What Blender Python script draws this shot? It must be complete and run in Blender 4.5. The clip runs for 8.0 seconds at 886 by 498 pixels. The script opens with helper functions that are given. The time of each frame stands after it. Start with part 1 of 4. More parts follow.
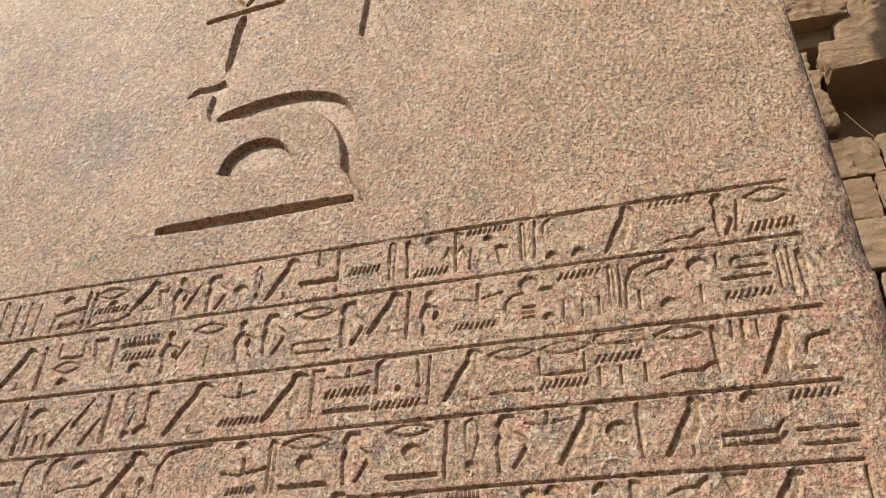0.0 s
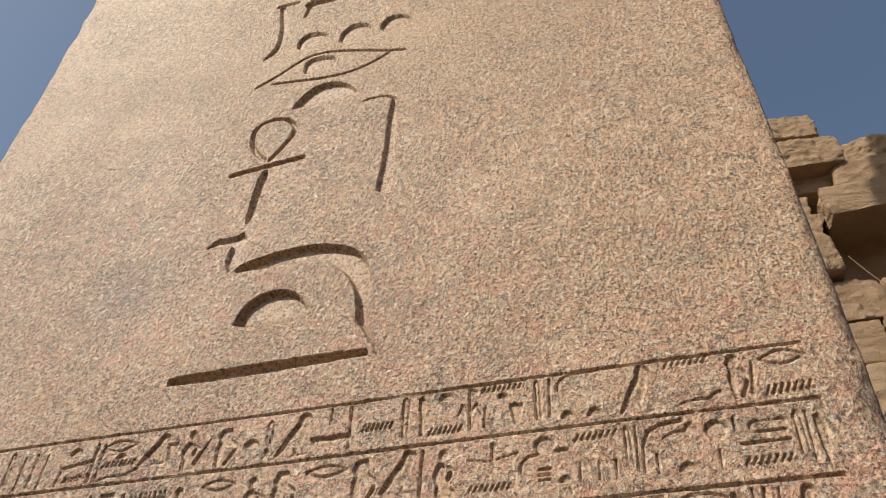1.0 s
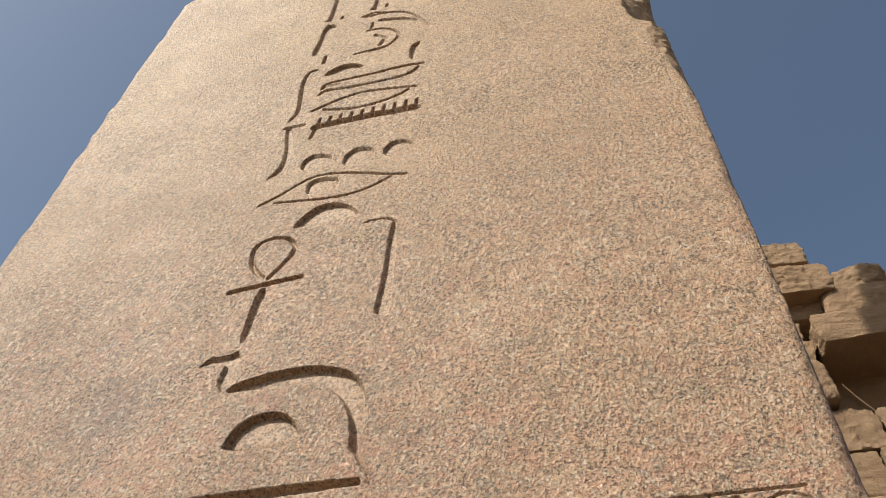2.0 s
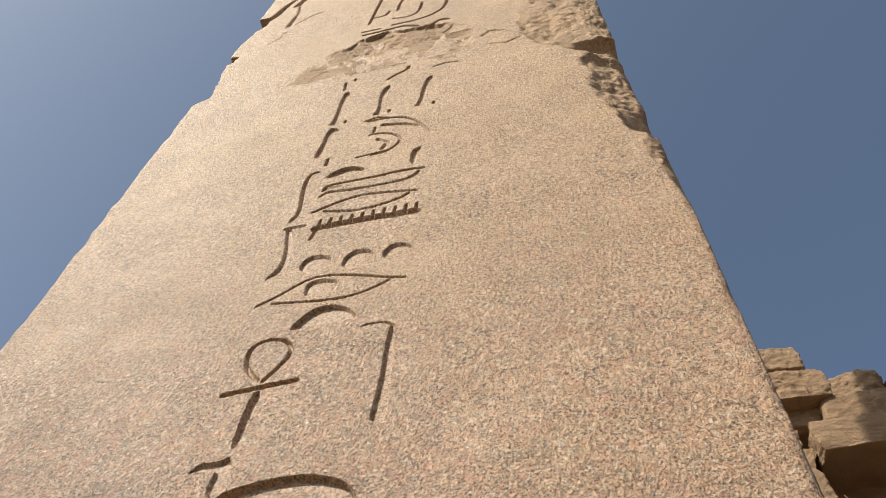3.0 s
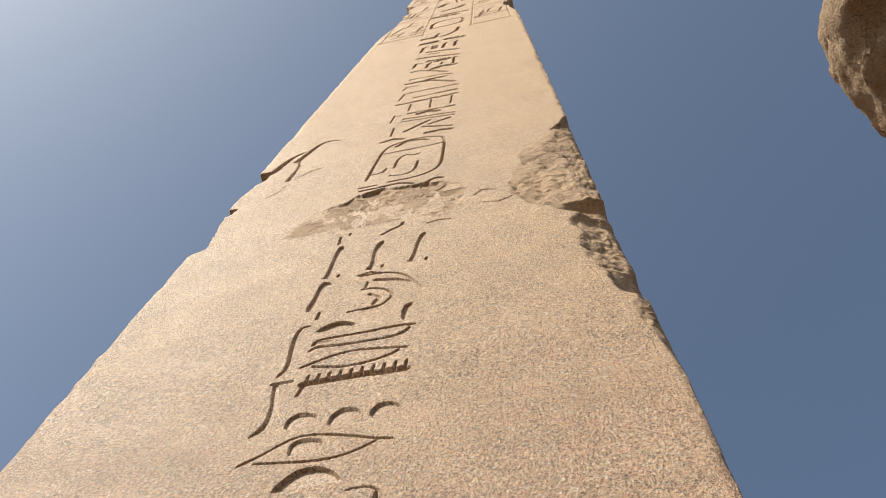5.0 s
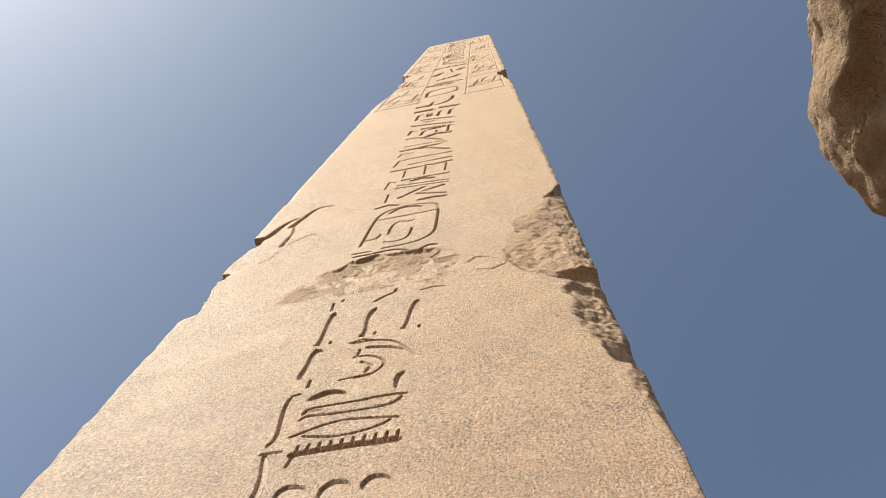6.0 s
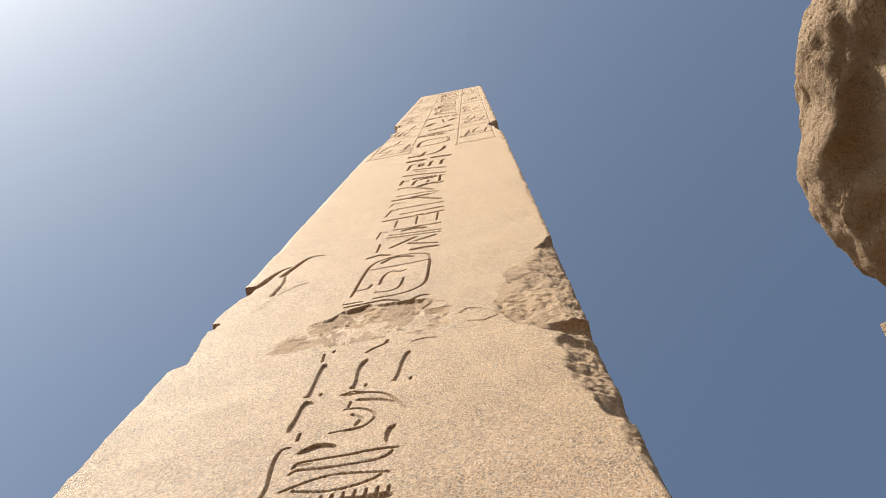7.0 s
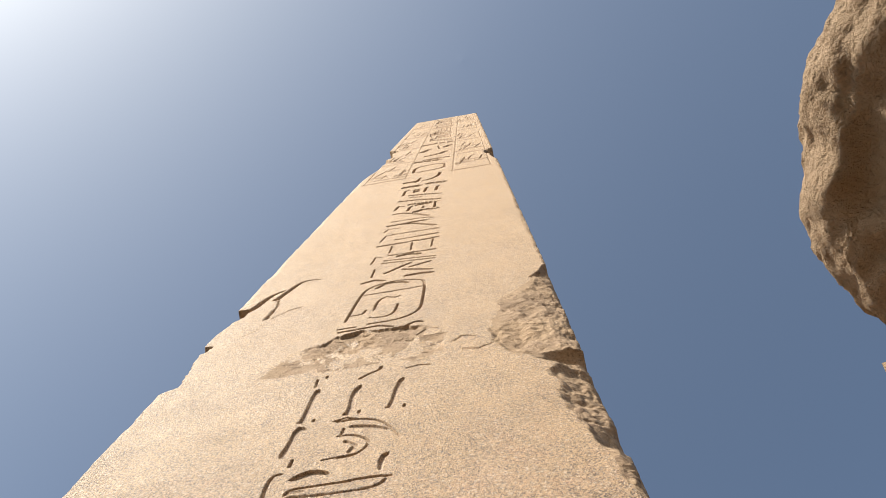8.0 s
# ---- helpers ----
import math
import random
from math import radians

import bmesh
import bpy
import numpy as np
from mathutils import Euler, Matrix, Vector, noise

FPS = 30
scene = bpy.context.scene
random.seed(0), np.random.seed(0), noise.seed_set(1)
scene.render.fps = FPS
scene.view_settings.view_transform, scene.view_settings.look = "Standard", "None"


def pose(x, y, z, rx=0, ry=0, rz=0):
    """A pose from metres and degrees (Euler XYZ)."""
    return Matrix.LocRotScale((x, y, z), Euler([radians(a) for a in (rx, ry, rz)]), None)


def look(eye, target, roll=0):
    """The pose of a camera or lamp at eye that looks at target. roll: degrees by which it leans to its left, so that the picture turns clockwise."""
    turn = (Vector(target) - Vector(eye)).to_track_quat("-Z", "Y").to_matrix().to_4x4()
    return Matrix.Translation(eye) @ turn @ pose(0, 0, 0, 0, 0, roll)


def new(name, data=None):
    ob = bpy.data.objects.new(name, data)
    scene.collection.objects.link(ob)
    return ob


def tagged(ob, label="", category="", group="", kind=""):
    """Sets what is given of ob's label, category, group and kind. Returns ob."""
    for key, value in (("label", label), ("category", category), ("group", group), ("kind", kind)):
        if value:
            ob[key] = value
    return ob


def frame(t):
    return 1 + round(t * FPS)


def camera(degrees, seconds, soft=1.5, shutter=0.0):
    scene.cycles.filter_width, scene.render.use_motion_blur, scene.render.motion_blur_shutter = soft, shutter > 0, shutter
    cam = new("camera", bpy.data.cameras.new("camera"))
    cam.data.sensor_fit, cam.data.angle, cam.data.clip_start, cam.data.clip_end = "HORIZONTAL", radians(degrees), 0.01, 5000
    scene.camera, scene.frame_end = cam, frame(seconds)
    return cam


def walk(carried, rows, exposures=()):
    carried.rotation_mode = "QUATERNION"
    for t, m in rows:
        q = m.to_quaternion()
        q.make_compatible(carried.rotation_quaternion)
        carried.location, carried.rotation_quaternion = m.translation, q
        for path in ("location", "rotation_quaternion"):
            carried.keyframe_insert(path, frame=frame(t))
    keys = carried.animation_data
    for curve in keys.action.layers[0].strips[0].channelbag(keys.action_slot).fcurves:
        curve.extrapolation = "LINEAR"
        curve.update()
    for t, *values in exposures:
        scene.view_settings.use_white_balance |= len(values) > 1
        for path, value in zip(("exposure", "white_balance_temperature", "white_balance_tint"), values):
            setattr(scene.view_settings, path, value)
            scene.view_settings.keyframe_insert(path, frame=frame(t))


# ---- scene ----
cam = camera(56.5, 8.0, soft=0.6)
walk(cam, [
    (0.0, pose(0.836, -1.305, 1.508, 123.03, -0.50, 15.98)),
    (0.5, pose(0.829, -1.324, 1.522, 127.60, -0.86, 16.21)),
    (1.0, pose(0.829, -1.346, 1.533, 132.39, -1.25, 15.92)),
    (1.5, pose(0.823, -1.354, 1.543, 136.62, -1.66, 15.14)),
    (3.0, pose(0.807, -1.382, 1.573, 147.13, -2.30, 13.25)),
    (3.5, pose(0.808, -1.391, 1.575, 150.13, -2.46, 12.88)),
    (4.0, pose(0.816, -1.401, 1.581, 152.70, -2.41, 12.66)),
    (4.5, pose(0.823, -1.403, 1.588, 155.05, -2.39, 12.47)),
    (6.0, pose(0.825, -1.414, 1.608, 161.96, -2.12, 11.59)),
    (6.5, pose(0.825, -1.424, 1.608, 163.76, -1.79, 11.40)),
    (7.0, pose(0.822, -1.435, 1.606, 165.29, -1.58, 11.10)),
    (7.5, pose(0.810, -1.439, 1.600, 166.44, -1.44, 10.48)),
    (8.0, pose(0.803, -1.448, 1.604, 167.09, -1.31, 9.90)),
], exposures=[(0.0, 0.62), (1.5, 0.52), (3.0, 0.63), (4.5, 0.64), (6.0, 0.81), (8.0, 0.85)])

# ---- light: sun from the left behind the eye, dusty blue sky ----
SUN = Vector((-0.49, -0.535, 0.69)).normalized()
world = bpy.data.worlds.new("sky")
scene.world = world
world.use_nodes = True
wn = world.node_tree
sky = wn.nodes.new("ShaderNodeTexSky")
sky.sky_type = "NISHITA"
sky.sun_disc = False
sky.sun_elevation = math.asin(SUN.z)
sky.sun_rotation = math.atan2(SUN.x, SUN.y)
sky.air_density, sky.dust_density, sky.ozone_density = 0.7, 3.0, 2.5
wn.nodes["Background"].inputs["Strength"].default_value = 0.104
haze = wn.nodes.new("ShaderNodeHueSaturation")
haze.inputs["Saturation"].default_value = 0.90
wn.links.new(sky.outputs["Color"], haze.inputs["Color"])
dusty = wn.nodes.new("ShaderNodeMix")
dusty.data_type, dusty.blend_type = "RGBA", "MULTIPLY"
dusty.inputs["Factor"].default_value = 1.0
dusty.inputs[7].default_value = (0.95, 1.0, 0.94, 1.0)
wn.links.new(haze.outputs["Color"], dusty.inputs[6])
wn.links.new(dusty.outputs[2], wn.nodes["Background"].inputs["Color"])
sun = new("sun", bpy.data.lights.new("sun", "SUN"))
sun.data.energy, sun.data.angle, sun.data.color = 4.05, radians(0.6), (1.0, 0.925, 0.815)
sun.matrix_world = look(SUN * 50, (0, 0, 0))


# ---- materials ----
class Nodes:
    """A small builder of node materials."""

    def __init__(self, name):
        self.mat = bpy.data.materials.new(name)
        self.mat.use_nodes = True
        self.tree = self.mat.node_tree
        self.bsdf = self.tree.nodes["Principled BSDF"]
        self.coord = self.add("ShaderNodeTexCoord").outputs["Object"]

    def add(self, kind, **values):
        node = self.tree.nodes.new(kind)
        for key, value in values.items():
            setattr(node, key, value)
        return node

    def put(self, value, socket):
        if isinstance(value, bpy.types.NodeSocket):
            self.tree.links.new(value, socket)
        else:
            socket.default_value = value

    def noise(self, scale, detail=4.0, rough=0.6, stretch=None):
        n = self.add("ShaderNodeTexNoise")
        n.inputs["Scale"].default_value, n.inputs["Detail"].default_value, n.inputs["Roughness"].default_value = scale, detail, rough
        src = self.coord
        if stretch:
            m = self.add("ShaderNodeMapping")
            m.inputs["Scale"].default_value = stretch
            self.put(src, m.inputs["Vector"])
            src = m.outputs["Vector"]
        self.put(src, n.inputs["Vector"])
        return n.outputs["Fac"]

    def cells(self, scale, wobble=0.0):
        n = self.add("ShaderNodeTexVoronoi")
        n.inputs["Scale"].default_value = scale
        src = self.coord
        if wobble:
            w = self.add("ShaderNodeTexNoise")
            w.inputs["Scale"].default_value, w.inputs["Detail"].default_value = scale * 0.9, 2.0
            self.put(src, w.inputs["Vector"])
            mix = self.add("ShaderNodeVectorMath", operation="MULTIPLY_ADD")
            self.put(w.outputs["Color"], mix.inputs[0])
            mix.inputs[1].default_value = (wobble, wobble, wobble)
            self.put(src, mix.inputs[2])
            src = mix.outputs[0]
        self.put(src, n.inputs["Vector"])
        split = self.add("ShaderNodeSeparateColor")
        self.put(n.outputs["Color"], split.inputs[0])
        return split.outputs[0], n.outputs["Distance"]

    def ramp(self, fac, stops, kind="LINEAR"):
        r = self.add("ShaderNodeValToRGB")
        r.color_ramp.interpolation = kind
        while len(r.color_ramp.elements) < len(stops):
            r.color_ramp.elements.new(0.5)
        for e, (at, c) in zip(r.color_ramp.elements, stops):
            e.position, e.color = at, (*c, 1.0) if len(c) == 3 else c
        self.put(fac, r.inputs["Fac"])
        return r.outputs["Color"]

    def level(self, fac, low, high, a=0.0, b=1.0):
        m = self.add("ShaderNodeMapRange")
        for i, v in enumerate((fac, low, high, a, b)):
            self.put(v, m.inputs[i])
        return m.outputs[0]

    def math(self, op, a, b=0.0):
        m = self.add("ShaderNodeMath", operation=op)
        self.put(a, m.inputs[0]), self.put(b, m.inputs[1])
        return m.outputs[0]

    def mix(self, fac, a, b, how="MIX"):
        m = self.add("ShaderNodeMix", data_type="RGBA", blend_type=how)
        self.put(fac, m.inputs["Factor"])
        for v, k in ((a, 6), (b, 7)):
            self.put((*v, 1.0) if isinstance(v, tuple) and len(v) == 3 else v, m.inputs[k])
        return m.outputs[2]

    def bump(self, height, distance, strength=1.0, under=None):
        b = self.add("ShaderNodeBump")
        b.inputs["Strength"].default_value, b.inputs["Distance"].default_value = strength, distance
        self.put(height, b.inputs["Height"])
        if under is not None:
            self.put(under, b.inputs["Normal"])
        return b.outputs["Normal"]

    def done(self, colour, rough, normal=None, specular=0.5):
        self.put((*colour, 1.0) if isinstance(colour, tuple) else colour, self.bsdf.inputs["Base Color"])
        self.put(rough, self.bsdf.inputs["Roughness"])
        self.bsdf.inputs["Specular IOR Level"].default_value = specular
        if normal is not None:
            self.put(normal, self.bsdf.inputs["Normal"])
        return self.mat


PIT_SHADING = 0.78        # how strongly shade is painted into the pecked pits


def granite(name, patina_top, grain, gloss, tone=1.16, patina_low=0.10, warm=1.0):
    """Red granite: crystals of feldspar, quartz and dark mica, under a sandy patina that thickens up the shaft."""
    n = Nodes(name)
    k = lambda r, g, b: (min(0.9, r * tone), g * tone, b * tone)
    big, _ = n.cells(105.0, 0.012)
    small, _ = n.cells(260.0, 0.006)
    feld = n.ramp(big, [(0.0, k(0.42, 0.205, 0.14)), (0.28, k(0.46, 0.27, 0.17)), (0.52, k(0.44, 0.32, 0.21)), (0.74, k(0.22, 0.18, 0.145)), (0.90, k(0.08, 0.075, 0.07))], "CONSTANT")
    fine = n.ramp(small, [(0.0, k(0.50, 0.29, 0.20)), (0.35, k(0.44, 0.32, 0.21)), (0.70, k(0.62, 0.50, 0.37)), (0.86, k(0.09, 0.08, 0.075))], "CONSTANT")
    stone = n.mix(0.5, feld, fine)
    stone = n.mix(n.level(n.noise(14.0, 6.0, 0.75), 0.54, 0.61), stone, n.mix(0.55, stone, k(0.16, 0.15, 0.125)))
    stone = n.mix(n.level(n.noise(15.0, 5.0, 0.7), 0.50, 0.62, 0.0, 0.75), stone, n.mix(0.65, stone, k(0.54, 0.255, 0.18)))
    stone = n.mix(n.level(n.noise(23.0, 5.0, 0.7), 0.53, 0.64, 0.0, 0.65), stone, n.mix(0.6, stone, k(0.66, 0.52, 0.38)))
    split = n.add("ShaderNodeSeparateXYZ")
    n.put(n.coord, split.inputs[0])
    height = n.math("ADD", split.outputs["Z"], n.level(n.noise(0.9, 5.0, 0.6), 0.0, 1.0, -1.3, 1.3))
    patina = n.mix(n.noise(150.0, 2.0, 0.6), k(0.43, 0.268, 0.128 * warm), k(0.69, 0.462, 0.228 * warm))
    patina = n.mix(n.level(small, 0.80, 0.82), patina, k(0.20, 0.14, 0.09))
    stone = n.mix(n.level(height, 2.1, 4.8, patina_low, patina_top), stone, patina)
    stain = n.noise(1.3, 6.0, 0.65)
    stone = n.mix(n.level(stain, 0.55, 0.75, 0.0, 0.30), stone, k(0.26, 0.18, 0.12))
    # a grey smudge low on the front, left of the column
    far = n.add("ShaderNodeVectorMath", operation="DISTANCE")
    n.put(n.coord, far.inputs[0])
    far.inputs[1].default_value = (-0.45, 0.02, 2.87)
    smudge = n.math("ADD", far.outputs["Value"], n.level(n.noise(11.0, 4.0, 0.6), 0.0, 1.0, -0.09, 0.09))
    stone = n.mix(n.level(smudge, 0.06, 0.17, 0.40, 0.0), stone, k(0.19, 0.165, 0.145))
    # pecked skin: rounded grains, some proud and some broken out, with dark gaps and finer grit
    proud, dome = n.cells(105.0, 0.014)
    proud2, dome2 = n.cells(210.0, 0.007)
    skin = n.level(n.noise(90.0, 4.0, 0.7), 0.3, 0.7)
    # pecked harder in some places than in others, and weathered smoother higher up
    worked = n.math("MULTIPLY", n.level(n.noise(4.5, 4.0, 0.6), 0.35, 0.65, 0.75, 1.25), n.level(split.outputs["Z"], 4.5, 14.0, 1.0, 0.45))
    normal = n.bump(n.noise(24.0, 3.0, 0.6), 0.0035 * grain, 0.6)
    normal = n.bump(n.math("MULTIPLY", skin, worked), 0.0016 * grain, 1.0, normal)
    normal = n.bump(n.math("MULTIPLY", n.math("SUBTRACT", proud, dome), worked), 0.0005 * grain, 1.0, normal)
    normal = n.bump(n.math("MULTIPLY", n.math("SUBTRACT", proud2, dome2), worked), 0.0005 * grain, 1.0, normal)
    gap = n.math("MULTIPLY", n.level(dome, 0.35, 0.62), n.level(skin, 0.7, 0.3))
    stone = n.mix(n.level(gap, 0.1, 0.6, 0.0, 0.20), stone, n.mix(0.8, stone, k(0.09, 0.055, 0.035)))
    # pecked pits a thumb wide, with their shade painted into the colour
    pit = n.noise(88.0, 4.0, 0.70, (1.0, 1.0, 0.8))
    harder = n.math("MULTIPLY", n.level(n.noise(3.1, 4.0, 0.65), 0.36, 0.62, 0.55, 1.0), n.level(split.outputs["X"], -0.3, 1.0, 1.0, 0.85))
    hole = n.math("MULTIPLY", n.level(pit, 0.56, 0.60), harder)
    stone = n.mix(n.math("MULTIPLY", hole, PIT_SHADING), stone, k(0.13, 0.085, 0.055))
    stone = n.mix(n.math("MULTIPLY", n.level(pit, 0.46, 0.39), n.math("MULTIPLY", harder, 0.5 * PIT_SHADING)), stone, k(0.82, 0.59, 0.40))
    normal = n.bump(n.math("MULTIPLY", n.level(pit, 0.38, 0.60, 1.0, 0.0), harder), 0.0034 * min(grain, 1.0), 1.0, normal)
    # black mica and the painted shade of small pecked pits, fewer towards the weathered top
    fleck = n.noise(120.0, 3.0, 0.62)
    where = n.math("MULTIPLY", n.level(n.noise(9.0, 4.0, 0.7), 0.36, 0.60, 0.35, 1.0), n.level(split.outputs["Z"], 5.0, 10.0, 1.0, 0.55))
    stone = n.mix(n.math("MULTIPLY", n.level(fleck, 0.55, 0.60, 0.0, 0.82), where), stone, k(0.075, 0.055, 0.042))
    normal = n.bump(n.level(fleck, 0.53, 0.60, 1.0, 0.0), 0.0010 * min(grain, 1.0), 0.9, normal)
    pale = n.math("MULTIPLY", n.level(proud, 0.6, 0.95), n.level(skin, 0.4, 0.8))
    stone = n.mix(n.level(pale, 0.1, 0.7, 0.0, 0.65), stone, n.mix(0.7, stone, k(0.80, 0.67, 0.52)))
    rough = n.level(n.noise(2.2, 4.0, 0.6), 0.35, 0.65, gloss, gloss + 0.06)
    # the polish is lost higher up
    rough = n.math("ADD", rough, n.level(split.outputs["Z"], 4.0, 9.0, 0.0, 0.20))
    return n.done(stone, rough, normal, 0.33)


def sandstone(name, a, b, relief=1.0, dark=(0.20, 0.12, 0.07)):
    n = Nodes(name)
    base = n.mix(n.level(n.noise(3.0, 6.0, 0.65), 0.3, 0.7), a, b)
    grit = n.noise(220.0, 3.0, 0.7)
    base = n.mix(n.level(grit, 0.35, 0.65, 0.0, 0.35), base, n.mix(0.5, base, dark))
    base = n.mix(n.level(n.noise(7.0, 5.0, 0.7), 0.56, 0.72, 0.0, 0.35), base, dark)
    tint = n.add("ShaderNodeObjectInfo").outputs["Random"]
    base = n.mix(n.level(tint, 0.0, 1.0, 0.0, 0.35), base, n.mix(0.5, base, (0.50, 0.40, 0.27)))
    normal = n.bump(n.noise(11.0, 6.0, 0.7), 0.014 * relief, 0.9)
    normal = n.bump(n.noise(38.0, 5.0, 0.75), 0.0075 * relief, 0.9, normal)
    return n.done(base, n.level(grit, 0.3, 0.7, 0.82, 0.95), normal, 0.25)


def cleft_granite():
    """Broken granite: dull tan skin, brown in the hollows of the cleavage, with a few dark crystals."""
    n = Nodes("red_granite_broken")
    base = n.mix(n.level(n.noise(7.0, 6.0, 0.65), 0.32, 0.68), (0.25, 0.170, 0.105), (0.40, 0.285, 0.185))
    base = n.mix(n.level(n.noise(2.1, 4.0, 0.6), 0.45, 0.62, 0.0, 0.5), base, (0.43, 0.30, 0.18))
    grit = n.noise(85.0, 4.0, 0.7)
    base = n.mix(n.level(grit, 0.54, 0.64, 0.0, 0.6), base, (0.13, 0.085, 0.055))
    base = n.mix(n.level(grit, 0.44, 0.34, 0.0, 0.5), base, (0.55, 0.41, 0.27))
    leaf = n.noise(10.0, 6.0, 0.66, (1.0, 1.0, 1.6))
    base = n.mix(n.level(leaf, 0.59, 0.64, 0.0, 0.6), base, (0.12, 0.075, 0.05))
    normal = n.bump(leaf, 0.035, 1.0)
    normal = n.bump(grit, 0.004, 0.8, normal)
    return n.done(base, 0.85, normal, 0.2)


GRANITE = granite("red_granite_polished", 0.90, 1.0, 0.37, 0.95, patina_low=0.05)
# cut signs: smoother, sandier granite, its tone lowered to paint in recess shade
CHISELLED_SHADED = granite("red_granite_chiselled_shaded", 0.95, 0.18, 0.60, patina_low=0.60, warm=1.15, tone=0.70)
BROKEN = cleft_granite()
SANDSTONE = sandstone("sandstone", (0.27, 0.178, 0.105), (0.37, 0.248, 0.147), 3.6)
SANDSTONE_ROUGH = sandstone("sandstone_weathered", (0.30, 0.205, 0.122), (0.38, 0.270, 0.168), 3.2)


def sand_ground():
    n = Nodes("sandy_ground")
    c = n.mix(n.noise(1.2, 6.0, 0.65), (0.13, 0.096, 0.065), (0.19, 0.143, 0.097))
    c = n.mix(n.level(n.noise(90.0, 3.0, 0.7), 0.5, 0.8, 0.0, 0.5), c, (0.14, 0.10, 0.07))
    return n.done(c, 0.95, n.bump(n.noise(30.0, 6.0, 0.7), 0.02, 0.8), 0.2)


SAND = sand_ground()


# ---- helpers for things ----
def thing(name, at, label, category, **more):
    ob = new(name)
    ob.location = at
    return tagged(ob, label, category, **more)


def part(name, bm, material, parent, label=""):
    """Links a bmesh as one mesh object under a thing."""
    me = bpy.data.meshes.new(name)
    bm.to_mesh(me)
    bm.free()
    return place(name, me, material, parent, label)


def place(name, me, material, parent, label=""):
    ob = new(name, me)
    for m in material if isinstance(material, (list, tuple)) else (material,):
        if m.name not in [x.name for x in me.materials if x]:
            me.materials.append(m)
    if parent is not None:
        ob.parent = parent
        ob.matrix_parent_inverse = Matrix.Translation(parent.location).inverted()
    return tagged(ob, label)


def lattice(seed, u, v):
    """Smooth random values between 0 and 1 over the plane of the arrays u and v."""
    table = np.random.RandomState(seed).rand(256, 256)
    iu, iv = np.floor(u).astype(int), np.floor(v).astype(int)
    fu, fv = u - iu, v - iv
    fu, fv = fu * fu * (3 - 2 * fu), fv * fv * (3 - 2 * fv)
    g = lambda a, b: table[(iu + a) % 256, (iv + b) % 256]
    return (g(0, 0) * (1 - fu) + g(1, 0) * fu) * (1 - fv) + (g(0, 1) * (1 - fu) + g(1, 1) * fu) * fv


def fractal(seed, u, v, octaves=4, gain=0.5):
    total, weight = 0.0, 1.0
    for k in range(octaves):
        total = total + weight * (lattice(seed + k, u * 2 ** k, v * 2 ** k) - 0.5)
        weight *= gain
    return total


# ---- the ground ----
bm = bmesh.new()
steps = [-3000, -300, -60, -20, -8, -4, -2, 0, 2, 4, 8, 20, 60, 300, 3000]
grid = [[bm.verts.new((x, y, 0.0 if abs(x) + abs(y) > 7 else 0.03 * noise.noise(Vector((x, y, 3.1))) - 0.01)) for x in steps] for y in steps]
for j in range(len(steps) - 1):
    for i in range(len(steps) - 1):
        bm.faces.new((grid[j][i], grid[j][i + 1], grid[j + 1][i + 1], grid[j + 1][i]))
ground = part("ground", bm, SAND, None)
tagged(ground, "pale sandy ground round the foot of the obelisk", "ground", kind="structure")


# ---- the obelisk ----
SLOPE = 0.00887      # the faces lean in by this much a metre
TOP, FOOT, SEAM = 28.3, 0.0, 2.487
BACK = 2.4


def half(z):
    """Half the width of the shaft at the height z."""
    return 1.2 - SLOPE * (z - 2.45)


CUTS = []


def cut(sd, box, depth, wall=0.0, pillow=0.0):
    """Notes a carving: sd(x, z) is the distance to its outline, below zero inside."""
    depth = depth * (1.4 if depth < 0.0135 else 1.05)
    CUTS.append((sd, box, depth, wall or 0.22 * depth, pillow))


def line_distance(x, z, pts, widths=None):
    best = np.full(x.shape, 1e9)
    for k, ((ax, az), (bx, bz)) in enumerate(zip(pts, pts[1:])):
        dx, dz = bx - ax, bz - az
        h = np.clip(((x - ax) * dx + (z - az) * dz) / (dx * dx + dz * dz + 1e-12), 0, 1)
        d = np.hypot(x - ax - h * dx, z - az - h * dz)
        if widths is not None:
            d = d - 0.5 * (widths[k] + h * (widths[k + 1] - widths[k]))
        best = np.minimum(best, d)
    return best


def eased(pts, closed=False, times=2):
    """The line through the points with its corners cut round."""
    for _ in range(times):
        pairs = list(zip(pts, pts[1:] + pts[:1] if closed else pts[1:]))
        soft = [p for (ax, az), (bx, bz) in pairs for p in ((0.75 * ax + 0.25 * bx, 0.75 * az + 0.25 * bz), (0.25 * ax + 0.75 * bx, 0.25 * az + 0.75 * bz))]
        pts = soft if closed else [pts[0]] + soft + [pts[-1]]
    return pts


def around(pts, pad):
    xs, zs = [p[0] for p in pts], [p[1] for p in pts]
    return min(xs) - pad, max(xs) + pad, min(zs) - pad, max(zs) + pad


def stroke(depth, width, pts, ends=None):
    """A groove along the points; ends: the widths at the first and last point."""
    if len(pts) > 3 and depth > 0.0075:
        pts = eased(pts)
    if ends:
        widths = [ends[0] + (ends[1] - ends[0]) * k / (len(pts) - 1) for k in range(len(pts))]
        cut(lambda x, z: line_distance(x, z, pts, widths), around(pts, max(ends)), depth)
    else:
        cut(lambda x, z: line_distance(x, z, pts) - width / 2, around(pts, width), depth)


